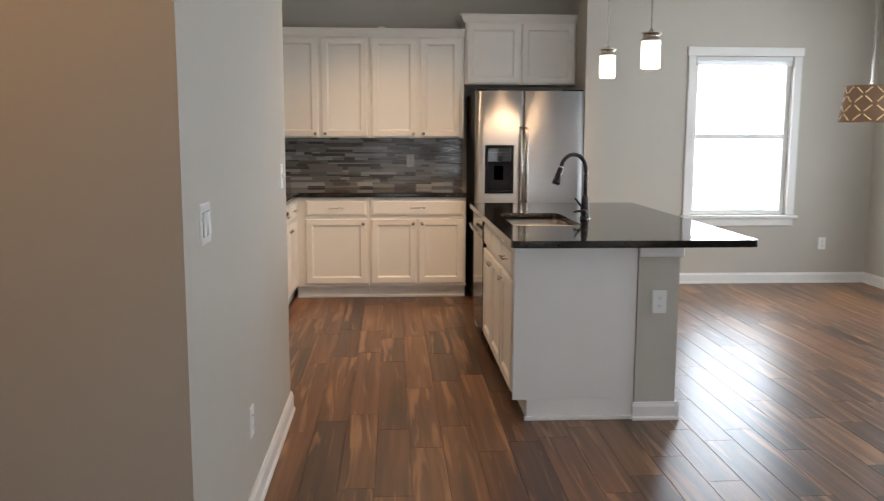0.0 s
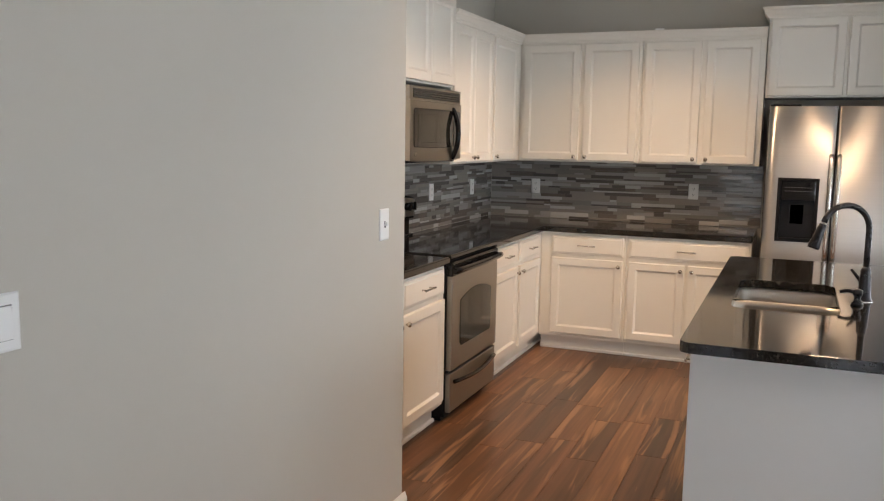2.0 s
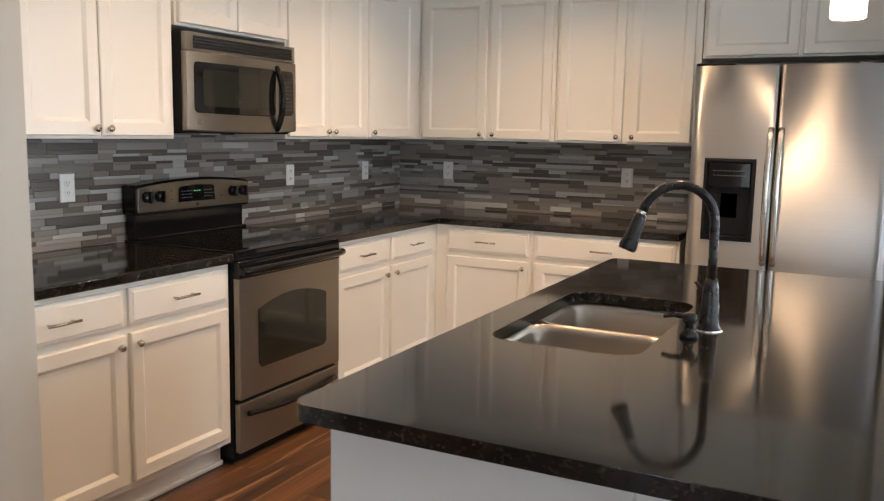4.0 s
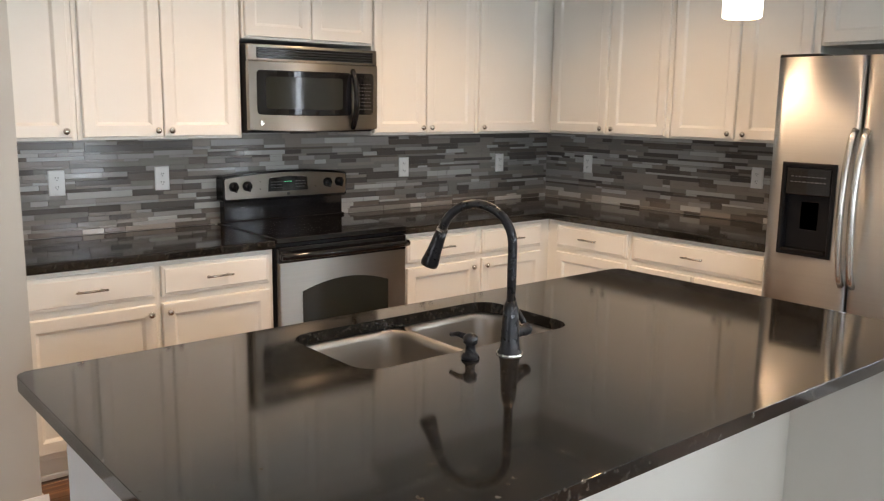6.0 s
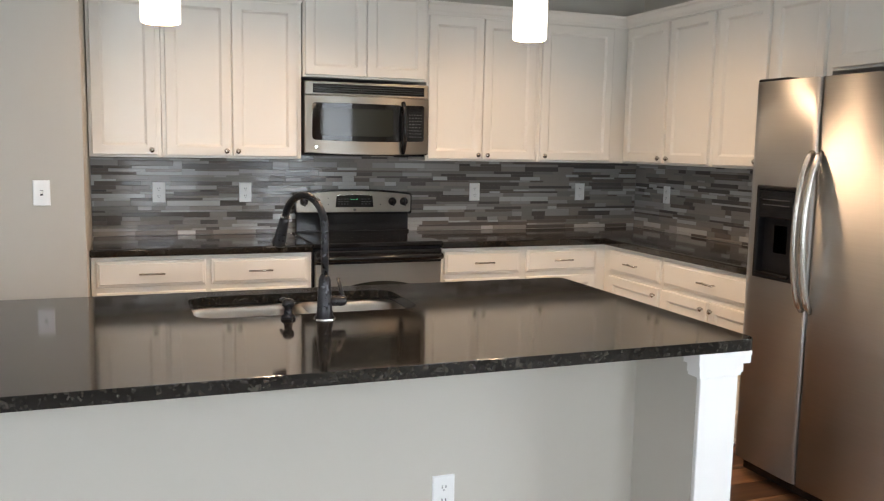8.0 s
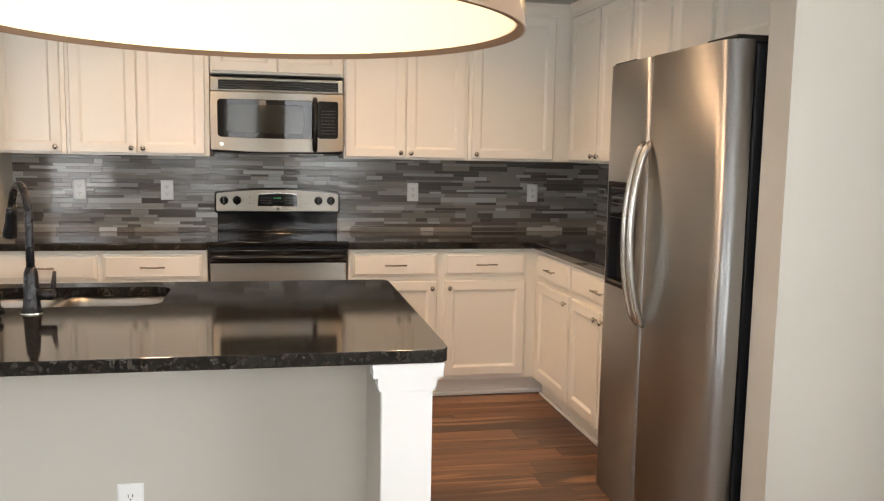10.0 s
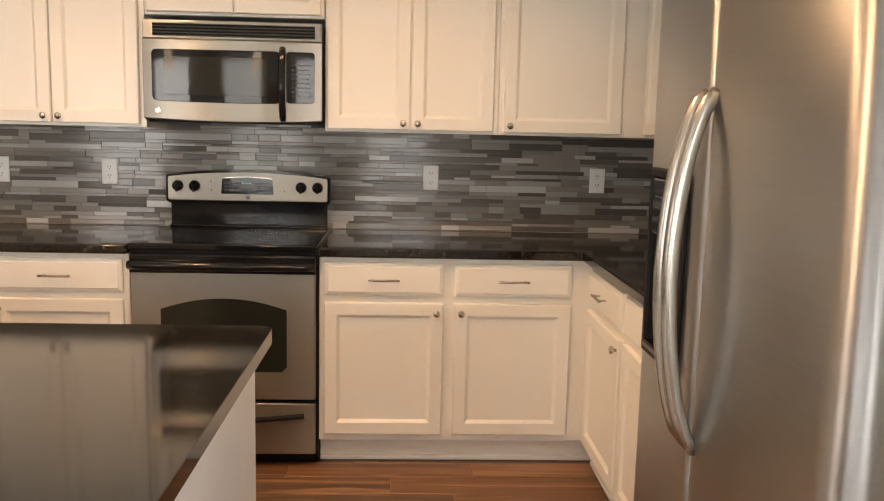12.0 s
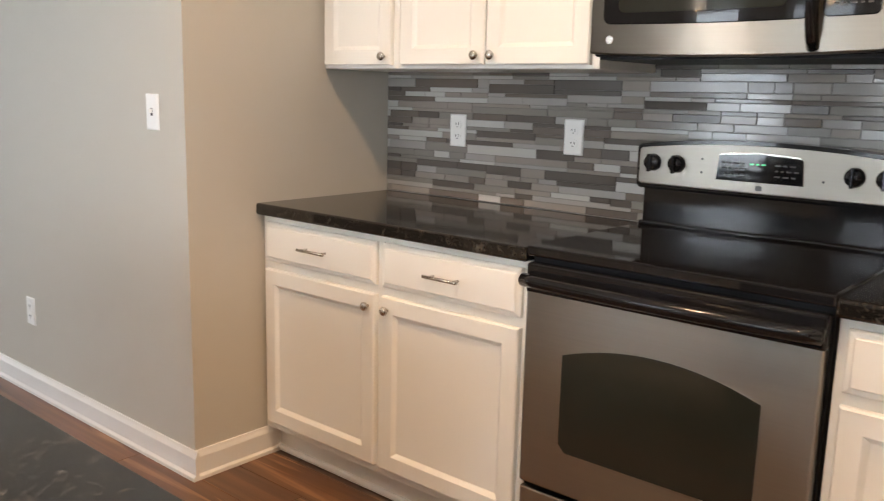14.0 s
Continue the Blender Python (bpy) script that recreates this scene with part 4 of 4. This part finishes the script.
# ---- electric plates ----
def plate(name, m, kind, label, gang=1):
    o = thing(name, m, label, "outlet" if kind == "outlet" else "switch", kind + " plates")
    w = 0.072 if gang == 1 else 0.122
    part("cover_plate", loops(-w / 2, w / 2, -0.058, 0.058, [(0, 0), (0, -0.003), (0.004, -0.006)]), PLASTIC, o)
    for g in range(gang):
        gx = (g - (gang - 1) / 2) * 0.046
        if kind == "outlet":
            for z in (-0.021, 0.021):
                s = part("socket", outline(rounded(gx - 0.0165, gx + 0.0165, z - 0.0145, z + 0.0145, 0.010, 4), -0.005, -0.0078), PLASTIC, o)
                sl = bmesh.new()
                for q in (-0.006, 0.006):
                    box(gx + q - 0.0012, gx + q + 0.0012, -0.0082, -0.0076, z - 0.002, z + 0.007, bm=sl)
                box(gx - 0.002, gx + 0.002, -0.0082, -0.0076, z - 0.010, z - 0.006, bm=sl)
                part("slots", sl, SLOT, s)
        elif kind == "rocker":
            # thin dark plate: the gap's shade is put into its colour
            part("gap_shade", box(gx - 0.0185, gx + 0.0185, -0.0064, -0.0055, -0.035, 0.035), DARKPANEL, o, "dark plate painted as the shadow gap round the rocker")
            rb = box(gx - 0.0165, gx + 0.0165, -0.011, -0.005, -0.033, 0.033, 0.002)
            for v in rb.verts:
                if v.co.y < -0.008:
                    v.co.y += 0.05 * (v.co.z if g else -v.co.z)
            part("rocker", rb, PLASTIC, o)
        else:
            part("toggle", box(gx - 0.005, gx + 0.005, -0.018, -0.005, -0.004, 0.010, 0.002), PLASTIC, o)
            part("slot", box(gx - 0.006, gx + 0.006, -0.0066, -0.0055, -0.012, 0.012), SLOT, o)
    return o


TILE_T = 0.008
OUT = "white electrical outlet on the tiled backsplash"
for y in (4.602, 5.093, 6.58, 7.37):
    plate("outlet", pose(XL + TILE_T, y, 1.165, 0, 0, 90), "outlet", OUT)
for x in (-1.135, 0.085):
    plate("outlet", pose(x, YB - TILE_T, 1.165), "outlet", OUT)
plate("light_switch", pose(XN, 4.06, 1.215, 0, 0, 90), "switch", "single white toggle switch on the greige wall")
plate("light_switch", pose(XN, 2.398, 1.168, 0, 0, 90), "rocker", "double white rocker switch on the greige wall", 2)
plate("outlet", pose(XN, 3.06, 0.36, 0, 0, 90), "outlet", "white outlet low on the greige wall")
plate("outlet", pose(1.228, EY0 - 0.012, 0.60), "outlet", "white outlet on the island's half wall end")
plate("outlet", pose(PX1, 5.30, 0.405, 0, 0, 90), "outlet", "white outlet on the island's half wall")
plate("outlet", pose(4.03, YB, 0.38), "outlet", "white outlet low on the window wall")


# ---- lamps ----
def pendant(x, y, z):
    o = thing("pendant_lamp", pose(x, y, z), "lit pendant lamp with a white glass cylinder and bronze cap", "lamp", "island pendants")
    part("shade", lathe([(0.044, 0.0), (0.050, 0.003), (0.0505, 0.135), (0.046, 0.142), (0.044, 0.138), (0.046, 0.006), (0.044, 0.0)], 28), OPAL, o, "glowing white glass cylinder", True)
    part("cap", lathe([(0, 0.142), (0.052, 0.142), (0.053, 0.150), (0.043, 0.153), (0.043, 0.176), (0.054, 0.180), (0.054, 0.186), (0.012, 0.190), (0.010, 0.205), (0, 0.205)], 28), SATIN, o, "bronze cap", True)
    part("rod", tube([(0, 0, 0.20), (0, 0, ZC - z - 0.02)], 0.005, 8), SATIN, o)
    part("canopy", lathe([(0, ZC - z), (0.06, ZC - z), (0.058, ZC - z - 0.015), (0.02, ZC - z - 0.025), (0, ZC - z - 0.025)], 24), SATIN, o)


pendant(1.318, 5.55, 1.778)
pendant(1.284, 4.507, 1.762)
for dx, dy in DOWNS:
    o = thing("downlight", pose(dx, dy, ZC), "lit recessed ceiling downlight with a white ring", "lamp", "downlights")
    part("ring", lathe([(0.065, 0), (0.09, 0), (0.088, -0.006), (0.07, -0.008), (0.065, 0)], 28), TRIM, o)
    part("lens", lathe([(0, -0.002), (0.065, -0.002), (0.065, 0), (0, 0)], 28), DOWN, o)

DX, DY, DZ, DR0, DR1, DH = 3.173, 5.677, 1.502, 0.192, 0.158, 0.245


def drum():
    o = thing("drum_pendant", pose(DX, DY, DZ), "taupe fabric drum pendant with a cream lattice pattern", "lamp")
    part("shade", lathe([(DR0, 0), (DR1, DH), (DR1 - 0.004, DH), (DR0 - 0.004, 0), (DR0, 0)], 64), FABRIC, o, "", True)
    part("liner", lathe([(DR0 - 0.006, 0.004), (DR1 - 0.006, DH - 0.004), (DR1 - 0.008, DH - 0.004), (DR0 - 0.008, 0.004), (DR0 - 0.006, 0.004)], 64), LINER, o, "bright lit inner lining", True)
    part("diffuser", lathe([(0, 0.055), (DR0 - 0.02, 0.055), (DR0 - 0.02, 0.058), (0, 0.058)], 48), LINER, o, "glowing white diffuser disc")
    n = 8
    for r, low in enumerate((0.012, 0.072, 0.134, 0.194)):
        for i in range(n):
            for s in (-1, 1):
                a0 = radians(24) + 2 * math.pi * (i + 0.5 + s * 0.07) / n
                a1 = radians(24) + 2 * math.pi * (i + 0.5 + s * 0.39) / n
                zz0, zz1 = low, low + 0.040
                if r % 2 == 0:
                    zz0, zz1 = zz1, zz0
                k = 5
                b = bmesh.new()
                for j in range(k):
                    q = []
                    for t in (j / k, (j + 1) / k):
                        a, z = a0 + (a1 - a0) * t, zz0 + (zz1 - zz0) * t
                        for h in (-0.0042, 0.0042):
                            z2 = min(DH - 0.002, max(0.002, z + h))
                            rad = DR0 + (DR1 - DR0) * z2 / DH + 0.0015
                            q.append(b.verts.new((rad * math.cos(a), rad * math.sin(a), z2)))
                    b.faces.new((q[0], q[1], q[3], q[2]))
                part("stripe", b, FABLIT, o, "cream lattice stripe glowing through")
    part("rod", tube([(0, 0, DH * 0.8), (0, 0, ZC - DZ - 0.02)], 0.007, 10), SATIN, o)
    part("canopy", lathe([(0, ZC - DZ), (0.065, ZC - DZ), (0.06, ZC - DZ - 0.02), (0.02, ZC - DZ - 0.03), (0, ZC - DZ - 0.03)], 24), SATIN, o)
    sp = bmesh.new()
    for a in (0, 120, 240):
        join(sp, tube([(0, 0, DH - 0.02), (DR1 * 0.98 * math.cos(radians(a)), DR1 * 0.98 * math.sin(radians(a)), DH - 0.01)], 0.003, 6))
    part("spider", sp, SATIN, o)


drum()


# ---- backsplash tiles ----
def tile_mesh(w, h, t):
    b = loops(-w / 2, w / 2, -h / 2, h / 2, [(0, 0), (0, -t + 0.0012), (0.0012, -t)])
    me = bpy.data.meshes.new("tile")
    bmesh.ops.recalc_face_normals(b, faces=b.faces)
    b.to_mesh(me)
    b.free()
    me.materials.append(TILE_O)
    return me


def strips(length, z0, z1, rnd):
    """Rows of strip tiles: (x, z, width, height)."""
    z, out, gap = z0, [], 0.0009

    def row(a, c, low, h):
        x = a
        while x < c - 0.001:
            w = rnd.choice((0.075, 0.10, 0.15, 0.20, 0.25, 0.30))
            e = c if c - x - w < 0.05 else x + w
            p, q = max(0, x), min(length, e)
            if q - p > 0.008:
                out.append(((p + q) / 2, low + h / 2, q - p - gap, h - gap))
            x = e
    while z < z1 - 0.006:
        band = min(rnd.choice((0.036, 0.048, 0.036, 0.024)), z1 - z)
        x = -rnd.uniform(0, 0.2)
        while x < length:
            c = x + rnd.uniform(0.25, 0.7)
            k = rnd.choice((0.34, 0.66, 0.66, 0.34, 0.5)) if band > 0.03 else 1.0
            row(x, c, z, band * k)
            if k < 1:
                row(x, c, z + band * k, band * (1 - k))
            x = c
        z += band
    return out


backL = tagged(link("backsplash_west", box(0, YB - YN1, -0.004, -0.0005, TOP + 0.0005, UZ0 + 0.45), GROUT), "grey glass strip tile backsplash behind the range", "backsplash", kind="structure")
backL.matrix_world = WL(YN1)
backB = tagged(link("backsplash_north", box(0, 0.566 - XL - 0.008, -0.004, -0.0005, TOP + 0.0005, UZ0 - 0.001), GROUT), "grey glass strip tile backsplash along the back wall", "backsplash", kind="structure")
backB.matrix_world = WB(XL + 0.008)
rnd = random.Random(11)
meshes = {}


def lay(parent, pieces, near):
    far = bmesh.new()
    count = 0
    for x, z, w, h in pieces:
        t = 0.008
        if near(x) and count < 300:
            key = (round(w, 3), round(h, 4))
            if key not in meshes:
                meshes[key] = tile_mesh(w, h, t)
            o = new("tile", meshes[key])
            o.parent = parent
            o.location = (x, 0, z)
            o.rotation_euler = (radians(rnd.uniform(-1.6, 1.6)), 0, radians(rnd.uniform(-0.6, 0.6)))
            count += 1
        else:
            join_fast(far, x, z, w, h, t)
    if len(far.faces):
        p = part("tiles", far, TILE_I, parent)
        p["kind"] = "stuff"
    else:
        far.free()


def join_fast(b, x, z, w, h, t):
    tx, tz = math.tan(radians(rnd.uniform(-0.6, 0.6))), math.tan(radians(rnd.uniform(-1.6, 1.6)))
    q = [[b.verts.new((x + sx * (w / 2 - s), y + (sx * tx * w / 2 + sz * tz * h / 2 if y else 0), z + sz * (h / 2 - s))) for sx, sz in ((-1, -1), (1, -1), (1, 1), (-1, 1))] for s, y in ((0, 0), (0, -t + 0.0012), (0.0012, -t))]
    for a, c in zip(q, q[1:]):
        for i in range(4):
            b.faces.new((a[i], a[(i + 1) % 4], c[(i + 1) % 4], c[i]))
    b.faces.new(q[-1])


# the strip above the worktop line, and the piece behind the range up to the microwave
lay(backL, strips(YB - YN1 - 0.009, TOP + 0.002, 1.40, rnd), lambda x: 0.2 < x < 2.95)
lay(backB, strips(0.566 - XL - 0.01, TOP + 0.002, UZ0 + 0.0, rnd), lambda x: True)

# ---- floor planks ----
floor = thing("floor", pose(0, 0, 0), "brown wood plank floor with dark joints", "floor", kind="structure")
PW = 0.152
rnd = random.Random(5)
rows = int((XR + T - XW) / PW) + 1
pm = {}
farf = bmesh.new()
near_n = 0
for r in range(rows):
    x0 = XW + r * PW
    y = YS - rnd.uniform(0, 1.2)
    while y < YB:
        L = rnd.choice((0.61, 0.76, 0.91, 1.22))
        a, c = max(YS, y), min(YB, y + L)
        y += L
        if c - a < 0.03:
            continue
        w, l = PW - 0.0013, c - a - 0.0010
        cx, cy = x0 + PW / 2, (a + c) / 2
        if -1.2 < cx < 3.3 and 0.9 < cy < 7.5 and near_n < 300:
            key = round(l, 3)
            if key not in pm:
                b = bmesh.new()
                q = [[b.verts.new((sx * (w / 2 - s), sy * (l / 2 - s), z)) for sx, sy in ((-1, -1), (1, -1), (1, 1), (-1, 1))] for s, z in ((0, -0.006), (0, -0.0008), (0.0009, 0.0))]
                for u, v in zip(q, q[1:]):
                    for i in range(4):
                        b.faces.new((u[i], u[(i + 1) % 4], v[(i + 1) % 4], v[i]))
                b.faces.new(q[-1])
                me = bpy.data.meshes.new("plank")
                b.to_mesh(me)
                b.free()
                me.materials.append(PLANK_O)
                pm[key] = me
            o = new("plank", pm[key])
            o.parent = floor
            o.location = (cx, cy, 0)
            near_n += 1
        else:
            q = [[farf.verts.new((cx + sx * (w / 2 - s), cy + sy * (l / 2 - s), z)) for sx, sy in ((-1, -1), (1, -1), (1, 1), (-1, 1))] for s, z in ((0, -0.006), (0, -0.0008), (0.0009, 0.0))]
            for u, v in zip(q, q[1:]):
                for i in range(4):
                    farf.faces.new((u[i], u[(i + 1) % 4], v[(i + 1) % 4], v[i]))
            farf.faces.new(q[-1])
p = part("planks", farf, PLANK_I, floor)
p["kind"] = "stuff"
